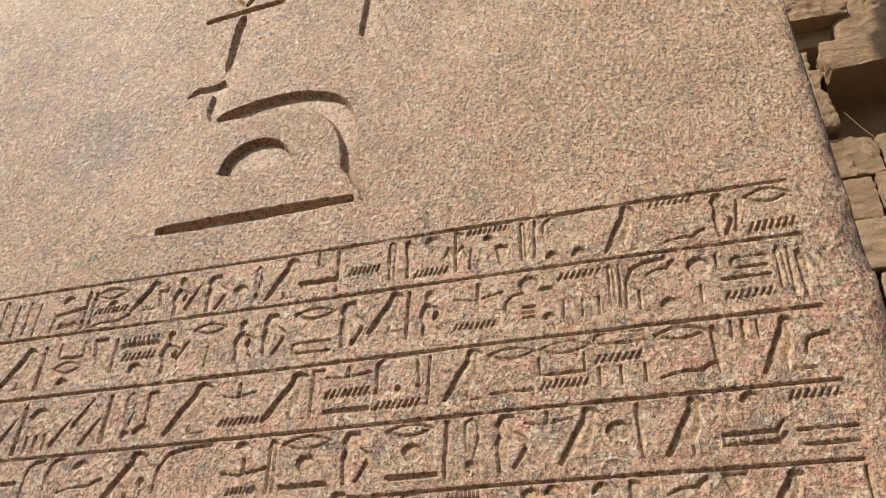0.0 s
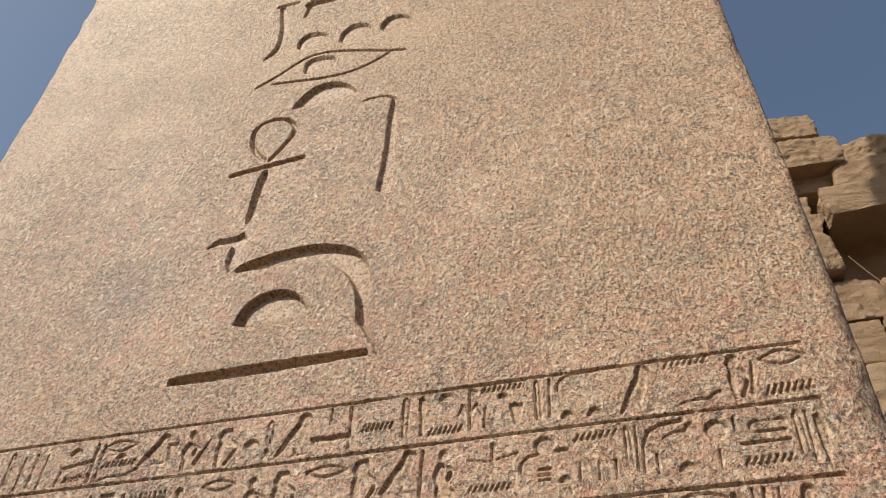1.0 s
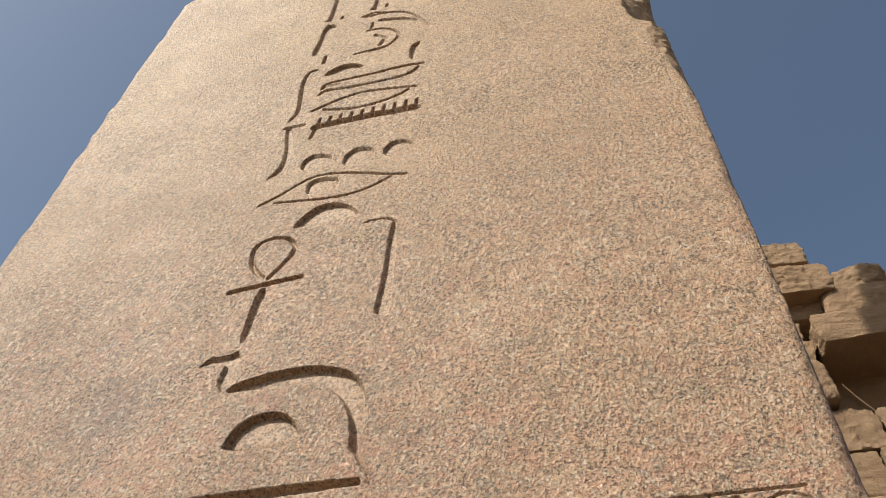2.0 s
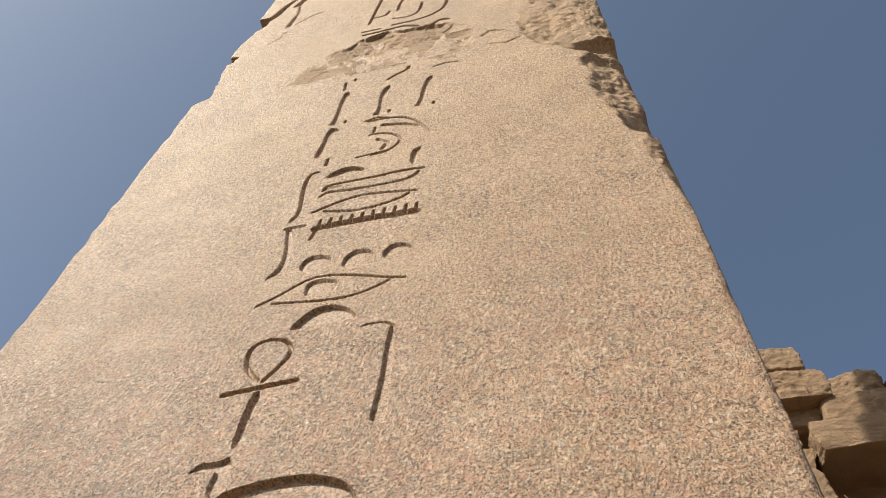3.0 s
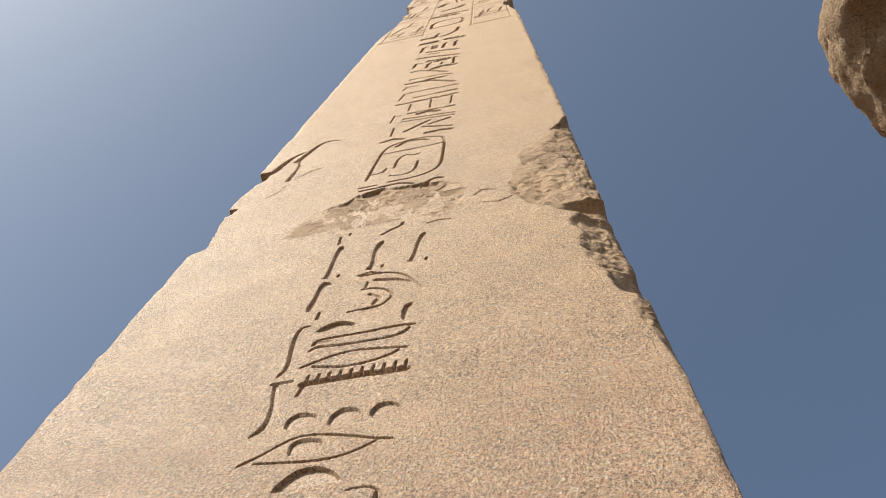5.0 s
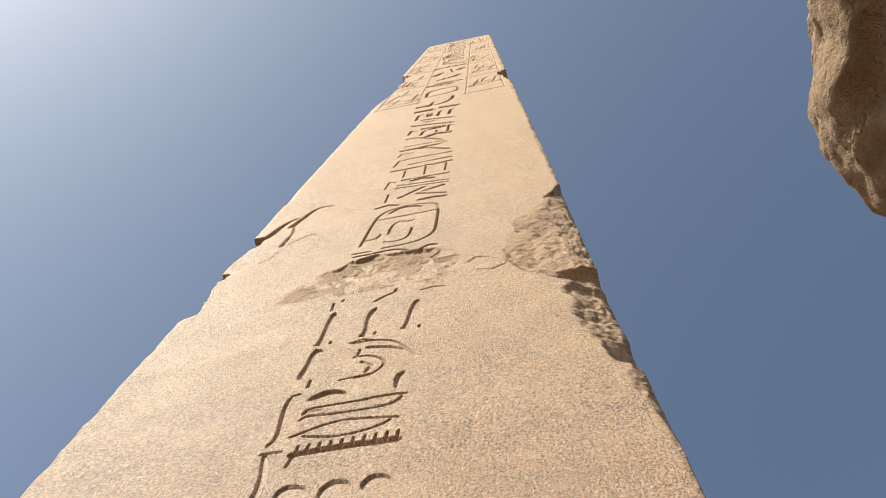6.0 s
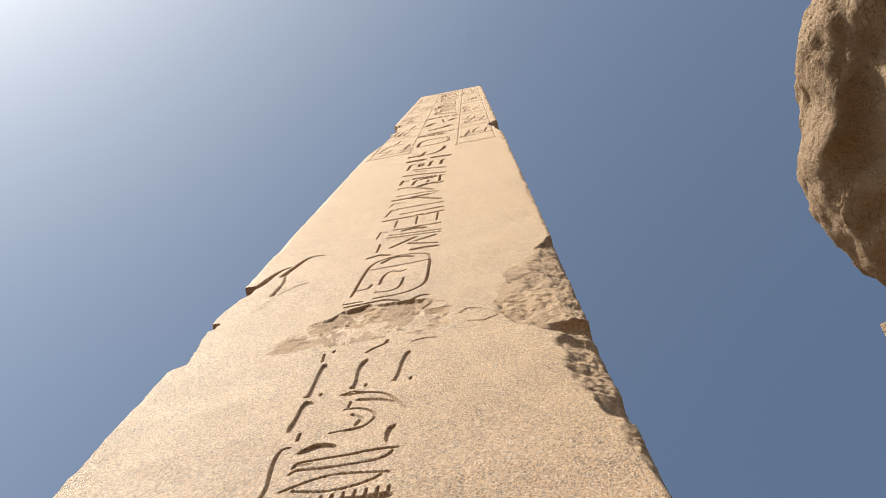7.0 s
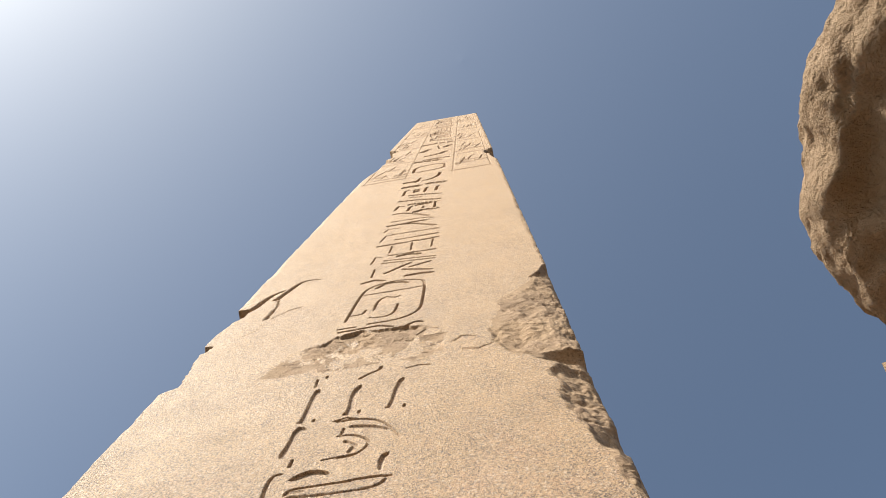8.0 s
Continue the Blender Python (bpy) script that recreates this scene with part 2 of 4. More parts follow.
def poly(depth, pts, pillow=0.0, bank=0.0):
    """A sunk shape with the given corners."""
    if len(pts) > 4 and depth > 0.0075:
        pts = eased(pts, True, 1)

    def sd(x, z):
        inside = np.zeros(x.shape, bool)
        for (ax, az), (bx, bz) in zip(pts, pts[1:] + pts[:1]):
            if az != bz:
                inside ^= ((az > z) != (bz > z)) & (x < (bx - ax) * (z - az) / (bz - az) + ax)
        d = line_distance(x, z, pts + pts[:1])
        return np.where(inside, -d, d)
    cut(sd, around(pts, 0.01), depth, bank, pillow)


def arc(cx, cz, rx, rz, a0, a1, n=10):
    return [(cx + rx * math.cos(radians(a0 + (a1 - a0) * k / n)), cz + rz * math.sin(radians(a0 + (a1 - a0) * k / n))) for k in range(n + 1)]


def disc(depth, x, z, w, h, pillow=0.25):
    poly(depth, arc(x, z, w / 2, h / 2, 0, 337.5, 15), pillow)


def loaf(depth, x, z, w, h, pillow=0.25):
    poly(depth, arc(x, z - h / 2, w / 2, h, 0, 180), pillow)


# signs of the small rows, each in a box w wide and h high round (x, z); S is how deep they are cut
S = 0.0045


def bird(x, z, w, h):
    p = lambda u, v: (x + u * w, z + v * h)
    poly(S * 1.15, [p(-0.50, -0.46), p(-0.42, -0.50), p(-0.12, -0.25), p(0.04, -0.30), p(0.06, -0.47), p(0.12, -0.47), p(0.14, -0.28), p(0.30, -0.05), p(0.36, 0.20), p(0.34, 0.32), p(0.50, 0.36), p(0.36, 0.45), p(0.22, 0.50), p(0.10, 0.44), p(0.06, 0.28), p(-0.16, 0.02)], 0.55)
    stroke(S * 0.5, 0.004, [p(0.0, -0.5), p(0.42, -0.48)])


def seated(x, z, w, h):
    p = lambda u, v: (x + u * w, z + v * h)
    poly(S, [p(-0.30, -0.5), p(0.42, -0.5), p(0.45, -0.36), p(0.20, -0.30), p(0.38, -0.02), p(0.28, 0.04), p(0.08, -0.10), p(0.06, 0.16), p(0.02, 0.22), p(-0.26, 0.18), p(-0.42, -0.06), p(-0.30, -0.22)], 0.5)
    disc(S, x - 0.02 * w, z + 0.37 * h, 0.36 * w, 0.25 * h, 0.3)
    stroke(S * 0.8, 0.006, [p(0.14, 0.12), p(0.5, 0.02)])


def kneeling(x, z, w, h):
    p = lambda u, v: (x + u * w, z + v * h)
    poly(S, [p(-0.34, -0.5), p(-0.12, -0.5), p(-0.06, 0.05), p(0.30, -0.02), p(0.34, -0.12), p(0.46, -0.10), p(0.40, 0.08), p(0.10, 0.22), p(0.18, 0.36), p(0.10, 0.5), p(-0.24, 0.5), p(-0.40, 0.30), p(-0.30, 0.18), p(-0.40, 0.0)], 0.35)
    stroke(S, 0.009, [p(0.06, -0.44), p(0.36, -0.12)])


def water(x, z, w, h):
    n = max(7, round(w / 0.011))
    for k in range(n):
        a = x - w / 2 + w * k / n
        stroke(S * 0.85, 0.0052, [(a, z - 0.45 * h), (a + 0.75 * w / n, z + 0.45 * h)])
    stroke(S * 0.6, 0.0045, [(x - w / 2, z - 0.3 * h), (x + w / 2, z - 0.3 * h)])


def mouth(x, z, w, h):
    t = [(x + w * u, z + h * 0.5 * math.cos(math.pi * u)) for u in (-0.5, -0.36, -0.22, -0.08, 0.08, 0.22, 0.36, 0.5)]
    stroke(S * 0.8, 0.0055, t)
    stroke(S * 0.8, 0.0055, [(a, 2 * z - b) for a, b in t])


def stick(x, z, w, h):
    stroke(S, max(w, 0.006), [(x - 0.02 * h, z - h / 2), (x + 0.02 * h, z + h / 2)])


def reed(x, z, w, h):
    stroke(S, 0.006, [(x - w / 2, z - h / 2), (x - w / 2, z + 0.42 * h), (x - 0.1 * w, z + h / 2), (x + w / 2, z + 0.4 * h)])
    stroke(S * 0.6, 0.005, [(x + w / 2, z + 0.4 * h), (x + w / 2, z - h / 2)])


def feather(x, z, w, h):
    p = lambda u, v: (x + u * w, z + v * h)
    poly(S, [p(-0.3, -0.5), p(-0.5, 0.2), p(-0.45, 0.45), p(0.0, 0.5), p(0.5, 0.36), p(0.45, 0.05), p(0.3, -0.1), p(0.1, -0.5)], 0.5)


def slug(x, z, w, h):
    stroke(S * 0.9, 0.006, [(x - w / 2, z - h * 0.4), (x - 0.25 * w, z - h * 0.1), (x, z), (x + 0.25 * w, z - 0.05 * h), (x + 0.35 * w, z + 0.3 * h), (x + w / 2, z + h / 2)], (0.004, 0.008))


def slab(x, z, w, h):
    poly(S * 1.1, [(x - w / 2, z - h / 2), (x + w / 2, z - h / 2), (x + w / 2, z + h / 2), (x - w / 2, z + h / 2)])


def loop(x, z, w, h):
    stroke(S * 0.8, 0.005, arc(x - w / 2 + h / 2, z, h / 2, h / 2, 90, 270, 6) + [(x + w / 2, z - h / 2)])
    stroke(S * 0.8, 0.005, [(x - w / 2 + h / 2, z + h / 2), (x + 0.48 * w, z + h / 2), (x + w / 2, z + 0.2 * h)])


def chest(x, z, w, h):
    stroke(S, 0.006, [(x - w / 2, z + h / 2), (x - w / 2, z - h / 2), (x + w / 2, z - h / 2), (x + w / 2, z + h / 2)])


def canopy(x, z, w, h):
    stroke(S, 0.007, [(x - w / 2, z - 0.4 * h), (x - w / 2, z + 0.3 * h), (x - 0.36 * w, z + h / 2), (x + 0.46 * w, z + h / 2), (x + w / 2, z - 0.3 * h)])
    for u, v in ((-0.5, -0.5), (0.0, -0.45), (0.5, -0.42)):
        disc(S, x + u * w, z + v * h, 0.013, 0.013, 0.0)


def table(x, z, w, h):
    stroke(S, 0.009, [(x - 0.4 * w, z + 0.3 * h), (x + w / 2, z + h / 2)])
    stroke(S, 0.006, [(x - 0.4 * w, z + 0.3 * h), (x - w / 2, z - h / 2)])
    stroke(S * 0.7, 0.005, [(x + 0.45 * w, z + 0.4 * h), (x + 0.42 * w, z - 0.3 * h)])


def sickle(x, z, w, h):
    stroke(S, 0.007, [(x - w / 2, z - h / 2), (x - 0.46 * w, z + 0.05 * h), (x - 0.3 * w, z + 0.35 * h), (x, z + 0.46 * h), (x + w / 2, z + h / 2)], (0.005, 0.009))


def flag(x, z, w, h):
    stroke(S, 0.007, [(x - w / 2, z - h / 2), (x - w / 2, z + h / 2), (x + w / 2, z + h / 2)])


def branch(x, z, w, h):
    stroke(S, 0.005, [(x - w / 2, z - 0.2 * h), (x - 0.1 * w, z - 0.4 * h), (x + w / 2, z - 0.1 * h)])
    stroke(S, 0.009, [(x, z - 0.3 * h), (x, z + h / 2)])


def rope(x, z, w, h):
    stroke(S * 0.8, 0.005, [(x - 0.2 * w, z - h / 2), (x + 0.4 * w, z + 0.1 * h), (x + 0.4 * w, z + 0.4 * h), (x, z + h / 2), (x - 0.4 * w, z + 0.4 * h), (x - 0.4 * w, z), (x + 0.1 * w, z - 0.3 * h)])
    disc(S, x, z - 0.38 * h, 0.9 * w, 0.2 * h)


def basket(x, z, w, h):
    poly(S * 1.2, arc(x, z + h / 2, w / 2, h, 180, 360), 0.4)


def pot(x, z, w, h):
    p = lambda u, v: (x + u * w, z + v * h)
    poly(S, [p(-0.2, -0.5), p(0.2, -0.5), p(0.4, 0.2), p(0.5, 0.5), p(-0.5, 0.5), p(-0.4, 0.2)], 0.45)


def comb(x, z, w, h):
    slab(x, z - 0.2 * h, w, 0.5 * h)
    for k in range(8):
        a = x - w / 2 + w * (k + 0.5) / 8
        stroke(S, 0.005, [(a, z), (a, z + h / 2)])


def plant(x, z, w, h):
    stroke(S, 0.006, [(x, z - h / 2), (x, z + h / 2), (x + 0.3 * w, z + 0.45 * h)])
    for u in (-0.5, 0.5):
        stroke(S * 0.8, 0.005, [(x, z - 0.1 * h), (x + 0.6 * u * w, z + 0.12 * h), (x + u * w, z - 0.15 * h)])


def ladder(x, z, w, h):
    stroke(S, 0.007, [(x - w / 2, z), (x + 0.35 * w, z), (x + w / 2, z + h / 2)])
    stroke(S, 0.007, [(x - w / 2, z - h / 2), (x + 0.4 * w, z - h / 2), (x + w / 2, z - 0.1 * h)])
    for u in (-0.49, -0.3, -0.1, 0.15, 0.38):
        stroke(S * 0.8, 0.005, [(x + u * w, z), (x + u * w, z - h / 2)])


def slant(x, z, w, h):
    stroke(S, 0.009, [(x - w / 2, z - h / 2), (x + w / 2, z + h / 2)], (0.011, 0.004))


# first row
reed(-0.596, 2.396, 0.009, 0.081)
stick(-0.563, 2.382, 0.006, 0.080)
stick(-0.532, 2.384, 0.006, 0.080)
stick(-0.503, 2.380, 0.006, 0.080)
loaf(S, -0.428, 2.419, 0.033, 0.019)
table(-0.421, 2.365, 0.076, 0.051)
water(-0.416, 2.351, 0.044, 0.011)
stick(-0.377, 2.385, 0.009, 0.089)
stick(-0.359, 2.382, 0.007, 0.089)
mouth(-0.317, 2.419, 0.080, 0.025)
loaf(S, -0.308, 2.394, 0.026, 0.014)
water(-0.309, 2.375, 0.083, 0.014)
slug(-0.307, 2.347, 0.094, 0.020)
bird(-0.227, 2.399, 0.071, 0.074)
pot(-0.184, 2.390, 0.028, 0.040)
seated(-0.139, 2.386, 0.047, 0.096)
slant(-0.108, 2.378, 0.030, 0.056)
kneeling(-0.053, 2.382, 0.062, 0.089)
loaf(S, 0.005, 2.382, 0.036, 0.021)
rope(0.044, 2.390, 0.016, 0.081)
bird(0.101, 2.391, 0.080, 0.100)
stick(0.179, 2.422, 0.005, 0.036)
basket(0.181, 2.364, 0.088, 0.027)
flag(0.241, 2.392, 0.035, 0.098)
water(0.283, 2.383, 0.068, 0.016)
reed(0.342, 2.398, 0.012, 0.087)
feather(0.377, 2.395, 0.017, 0.092)
loaf(S, 0.426, 2.432, 0.033, 0.019)
water(0.425, 2.356, 0.070, 0.016)
plant(0.474, 2.396, 0.047, 0.089)
water(0.541, 2.436, 0.083, 0.014)
loaf(S, 0.541, 2.417, 0.023, 0.014)
pot(0.567, 2.374, 0.031, 0.045)
stick(0.504, 2.373, 0.005, 0.040)
reed(0.610, 2.399, 0.009, 0.085)
stick(0.633, 2.398, 0.006, 0.085)
sickle(0.689, 2.428, 0.082, 0.040)
loaf(S, 0.665, 2.357, 0.028, 0.017)
loaf(S, 0.716, 2.357, 0.030, 0.018)
bird(0.795, 2.394, 0.070, 0.107)
water(0.896, 2.438, 0.081, 0.016)
slug(0.903, 2.354, 0.083, 0.023)
kneeling(0.981, 2.392, 0.044, 0.095)
mouth(1.064, 2.421, 0.077, 0.029)
slant(1.006, 2.387, 0.010, 0.064)
water(1.063, 2.355, 0.082, 0.020)
# second row
bird(-0.511, 2.257, 0.088, 0.099)
stick(-0.452, 2.250, 0.009, 0.098)
chest(-0.382, 2.287, 0.060, 0.035)
mouth(-0.384, 2.246, 0.068, 0.024)
loaf(S, -0.387, 2.215, 0.028, 0.016)
pot(-0.312, 2.280, 0.035, 0.051)
stick(-0.272, 2.261, 0.008, 0.076)
comb(-0.212, 2.284, 0.090, 0.027)
water(-0.210, 2.251, 0.081, 0.016)
disc(S, -0.213, 2.223, 0.035, 0.028)
seated(-0.138, 2.253, 0.053, 0.096)
slant(-0.111, 2.247, 0.029, 0.046)
stick(-0.050, 2.231, 0.005, 0.045)
mouth(-0.052, 2.295, 0.072, 0.021)
seated(0.029, 2.257, 0.053, 0.094)
kneeling(0.096, 2.261, 0.064, 0.094)
mouth(0.183, 2.298, 0.088, 0.023)
loop(0.181, 2.223, 0.081, 0.022)
kneeling(0.263, 2.263, 0.064, 0.100)
bird(0.334, 2.278, 0.079, 0.090)
stick(0.379, 2.265, 0.007, 0.099)
seated(0.423, 2.265, 0.052, 0.099)
branch(0.519, 2.293, 0.095, 0.037)
water(0.512, 2.225, 0.084, 0.014)
disc(S, 0.616, 2.298, 0.039, 0.037)
sickle(0.614, 2.265, 0.089, 0.039)
slab(0.614, 2.250, 0.028, 0.006)
slab(0.613, 2.239, 0.027, 0.006)
slab(0.613, 2.229, 0.025, 0.006)
loaf(S, 0.651, 2.227, 0.025, 0.015)
water(0.713, 2.306, 0.079, 0.015)
stick(0.679, 2.237, 0.004, 0.035)
stick(0.713, 2.235, 0.004, 0.035)
stick(0.743, 2.235, 0.004, 0.035)
reed(0.769, 2.278, 0.010, 0.075)
stick(0.783, 2.270, 0.004, 0.086)
sickle(0.829, 2.269, 0.076, 0.093)
stick(0.815, 2.236, 0.004, 0.035)
loaf(S, 0.864, 2.225, 0.033, 0.018)
slug(0.856, 2.294, 0.052, 0.027)
disc(S, 0.923, 2.289, 0.041, 0.041)
stick(0.955, 2.295, 0.004, 0.026)
stick(0.921, 2.231, 0.004, 0.037)
loop(1.009, 2.285, 0.061, 0.021)
slab(1.000, 2.255, 0.086, 0.006)
water(0.999, 2.221, 0.081, 0.016)
reed(1.060, 2.267, 0.011, 0.079)
stick(1.073, 2.259, 0.005, 0.090)
feather(1.094, 2.252, 0.022, 0.094)
# third row
slant(-0.486, 2.113, 0.036, 0.056)
stick(-0.457, 2.110, 0.010, 0.100)
loaf(S, -0.415, 2.145, 0.050, 0.027)
stick(-0.433, 2.080, 0.005, 0.031)
stick(-0.411, 2.079, 0.005, 0.031)
stick(-0.390, 2.081, 0.005, 0.031)
slant(-0.353, 2.100, 0.038, 0.053)
slant(-0.309, 2.137, 0.038, 0.056)
slant(-0.284, 2.094, 0.034, 0.050)
stick(-0.252, 2.118, 0.010, 0.096)
rope(-0.200, 2.118, 0.026, 0.100)
flag(-0.151, 2.119, 0.018, 0.088)
loaf(S, -0.164, 2.088, 0.041, 0.021)
bird(-0.067, 2.121, 0.102, 0.108)
branch(0.041, 2.144, 0.070, 0.030)
water(0.048, 2.082, 0.085, 0.014)
bird(0.141, 2.124, 0.101, 0.099)
flag(0.204, 2.123, 0.021, 0.091)
branch(0.266, 2.157, 0.089, 0.021)
water(0.266, 2.117, 0.088, 0.016)
slab(0.265, 2.083, 0.091, 0.009)
canopy(0.365, 2.145, 0.081, 0.066)
water(0.366, 2.084, 0.088, 0.015)
stick(0.424, 2.126, 0.005, 0.092)
bird(0.489, 2.129, 0.082, 0.104)
mouth(0.578, 2.160, 0.085, 0.020)
mouth(0.674, 2.160, 0.092, 0.022)
loop(0.771, 2.166, 0.088, 0.020)
chest(0.668, 2.127, 0.079, 0.033)
water(0.671, 2.090, 0.086, 0.015)
slab(0.577, 2.086, 0.079, 0.005)
water(0.767, 2.129, 0.082, 0.015)
stick(0.731, 2.097, 0.005, 0.032)
stick(0.768, 2.096, 0.005, 0.031)
stick(0.808, 2.096, 0.005, 0.031)
slug(0.877, 2.090, 0.091, 0.021)
mouth(0.874, 2.162, 0.087, 0.022)
feather(0.930, 2.125, 0.018, 0.092)
stick(0.957, 2.157, 0.005, 0.032)
stick(0.976, 2.155, 0.005, 0.032)
stick(0.999, 2.154, 0.004, 0.032)
bird(1.026, 2.121, 0.069, 0.106)
sickle(1.086, 2.116, 0.039, 0.031)
slab(1.058, 2.074, 0.038, 0.004)
# fourth row
slab(-0.445, 2.000, 0.040, 0.009)
sickle(-0.392, 2.004, 0.040, 0.074)
sickle(-0.341, 2.006, 0.039, 0.074)
loaf(S, -0.283, 2.027, 0.039, 0.017)
slug(-0.278, 1.983, 0.096, 0.022)
bird(-0.179, 1.996, 0.096, 0.096)
disc(S, -0.140, 1.980, 0.017, 0.024)
sickle(-0.057, 2.000, 0.110, 0.084)
loaf(S, 0.065, 2.035, 0.030, 0.014)
branch(0.072, 1.990, 0.091, 0.032)
water(0.073, 1.948, 0.056, 0.012)
reed(0.130, 1.990, 0.013, 0.096)
mouth(0.195, 2.028, 0.096, 0.023)
disc(S, 0.196, 1.989, 0.037, 0.033)
slab(0.195, 1.948, 0.095, 0.010)
kneeling(0.290, 1.992, 0.066, 0.097)
mouth(0.391, 2.033, 0.086, 0.021)
disc(S, 0.396, 1.992, 0.037, 0.034)
slab(0.397, 1.949, 0.093, 0.010)
stick(0.458, 1.993, 0.009, 0.098)
rope(0.504, 1.996, 0.028, 0.094)
kneeling(0.572, 1.994, 0.070, 0.101)
branch(0.637, 2.030, 0.079, 0.024)
bird(0.688, 1.996, 0.079, 0.102)
disc(S, 0.752, 1.998, 0.040, 0.035)
feather(0.788, 1.995, 0.014, 0.098)
bird(0.860, 1.996, 0.078, 0.103)
loaf(S, 0.965, 2.035, 0.036, 0.019)
water(1.062, 2.030, 0.079, 0.015)
ladder(0.960, 1.974, 0.093, 0.033)
slab(1.067, 1.973, 0.091, 0.005)
slab(1.064, 1.949, 0.090, 0.005)
# fifth row
comb(0.489, 1.907, 0.058, 0.019)
loaf(S, 0.602, 1.906, 0.033, 0.018)
loaf(S, 0.639, 1.909, 0.033, 0.018)
loaf(S, 0.716, 1.906, 0.032, 0.018)
feather(0.767, 1.891, 0.021, 0.053)
slug(0.848, 1.897, 0.059, 0.023)
pot(0.919, 1.899, 0.043, 0.035)
bird(0.988, 1.878, 0.067, 0.071)
stick(1.104, 1.879, 0.005, 0.058)
disc(S, 1.035, 1.851, 0.031, 0.028)
bird(0.372, 1.882, 0.080, 0.084)
kneeling(0.270, 1.889, 0.062, 0.086)
water(0.143, 1.888, 0.086, 0.014)
mouth(-0.022, 1.883, 0.091, 0.020)
disc(S, 0.058, 1.874, 0.033, 0.027)
bird(-0.194, 1.874, 0.096, 0.090)
# ruled lines
for z, right in ((2.447, 1.103), (2.328, 1.107), (2.182, 1.106), (2.049, 1.105), (1.920, 1.105)):
    stroke(0.0045, 0.0065, [(-1.1, z - 0.002), (-0.5, z + 0.001), (0.1, z), (0.6, z + 0.002), (right, z)])
stroke(0.007, 0.009, [(-1.1, 1.775), (1.105, 1.777)])

# the large column, from its foot up
# bar
poly(0.019, [(-0.244, 2.555), (-0.248, 2.582), (-0.224, 2.585), (-0.002, 2.588), (0.237, 2.587), (0.246, 2.576), (0.245, 2.563)])
# loaf
poly(0.019, [(-0.115, 2.700), (-0.102, 2.751), (-0.074, 2.789), (-0.032, 2.803), (0.012, 2.803), (0.044, 2.785), (0.072, 2.749), (0.081, 2.714), (0.074, 2.695)], 0.15)
# viper
poly(0.019, [(-0.150, 2.886), (-0.130, 2.916), (-0.014, 2.938), (0.078, 2.938), (0.141, 2.920), (0.192, 2.891), (0.222, 2.842), (0.233, 2.792), (0.233, 2.725), (0.230, 2.653), (0.220, 2.644), (0.203, 2.673), (0.203, 2.722), (0.184, 2.790), (0.149, 2.839), (0.103, 2.872), (0.027, 2.884), (-0.110, 2.883)], 0.10)
poly(0.0075, [(-0.250, 2.990), (-0.222, 3.022), (-0.175, 3.020), (-0.145, 3.030), (-0.132, 3.005), (-0.140, 2.960), (-0.132, 2.915), (-0.165, 2.890), (-0.180, 2.930), (-0.172, 2.985), (-0.205, 3.000)])
stroke(0.006, 0.008, [(0.225, 2.646), (0.255, 2.595), (0.265, 2.565)])
# ankh
stroke(0.015, 0.016, [(-0.143, 3.324), (-0.180, 3.365), (-0.203, 3.418), (-0.203, 3.472), (-0.176, 3.503), (-0.130, 3.508), (-0.088, 3.490), (-0.064, 3.450), (-0.066, 3.411), (-0.093, 3.361), (-0.124, 3.316)])
stroke(0.019, 0.020, [(-0.237, 3.280), (-0.132, 3.289), (-0.020, 3.298)])
poly(0.011, [(-0.143, 3.275), (-0.115, 3.272), (-0.125, 3.169), (-0.135, 3.062), (-0.155, 3.062), (-0.151, 3.176)])
# cloth on a pole
stroke(0.011, 0.009, [(0.146, 3.502), (0.180, 3.510), (0.226, 3.502), (0.250, 3.477)])
poly(0.009, [(0.231, 3.483), (0.252, 3.476), (0.260, 3.244), (0.264, 3.074), (0.219, 3.091), (0.217, 3.111), (0.229, 3.228)])
# loaf
poly(0.014, [(-0.094, 3.548), (-0.062, 3.605), (-0.026, 3.638), (0.027, 3.645), (0.077, 3.619), (0.113, 3.581), (0.126, 3.551), (0.021, 3.549), (-0.075, 3.537)])
# eye
stroke(0.013, 0.012, [(-0.241, 3.703), (-0.166, 3.747), (-0.114, 3.794), (-0.058, 3.824), (0.023, 3.814), (0.126, 3.777), (0.206, 3.742), (0.260, 3.729)])
stroke(0.013, 0.011, [(-0.187, 3.704), (-0.096, 3.689), (0.004, 3.671), (0.099, 3.673), (0.171, 3.703), (0.207, 3.729)])
poly(0.008, [(-0.084, 3.735), (-0.083, 3.793), (-0.035, 3.806), (0.017, 3.790), (0.031, 3.759), (0.017, 3.716), (-0.030, 3.707), (-0.071, 3.715)], 0.20)
# grains
poly(0.009, [(-0.135, 3.892), (-0.125, 3.948), (-0.084, 3.969), (-0.027, 3.943), (-0.013, 3.903), (-0.055, 3.870), (-0.105, 3.864)], 0.20)
poly(0.009, [(0.020, 3.870), (0.031, 3.928), (0.074, 3.958), (0.130, 3.933), (0.138, 3.894), (0.098, 3.854), (0.043, 3.851)], 0.20)
poly(0.009, [(0.162, 3.885), (0.181, 3.941), (0.224, 3.956), (0.272, 3.919), (0.278, 3.892), (0.244, 3.867), (0.196, 3.855)], 0.20)
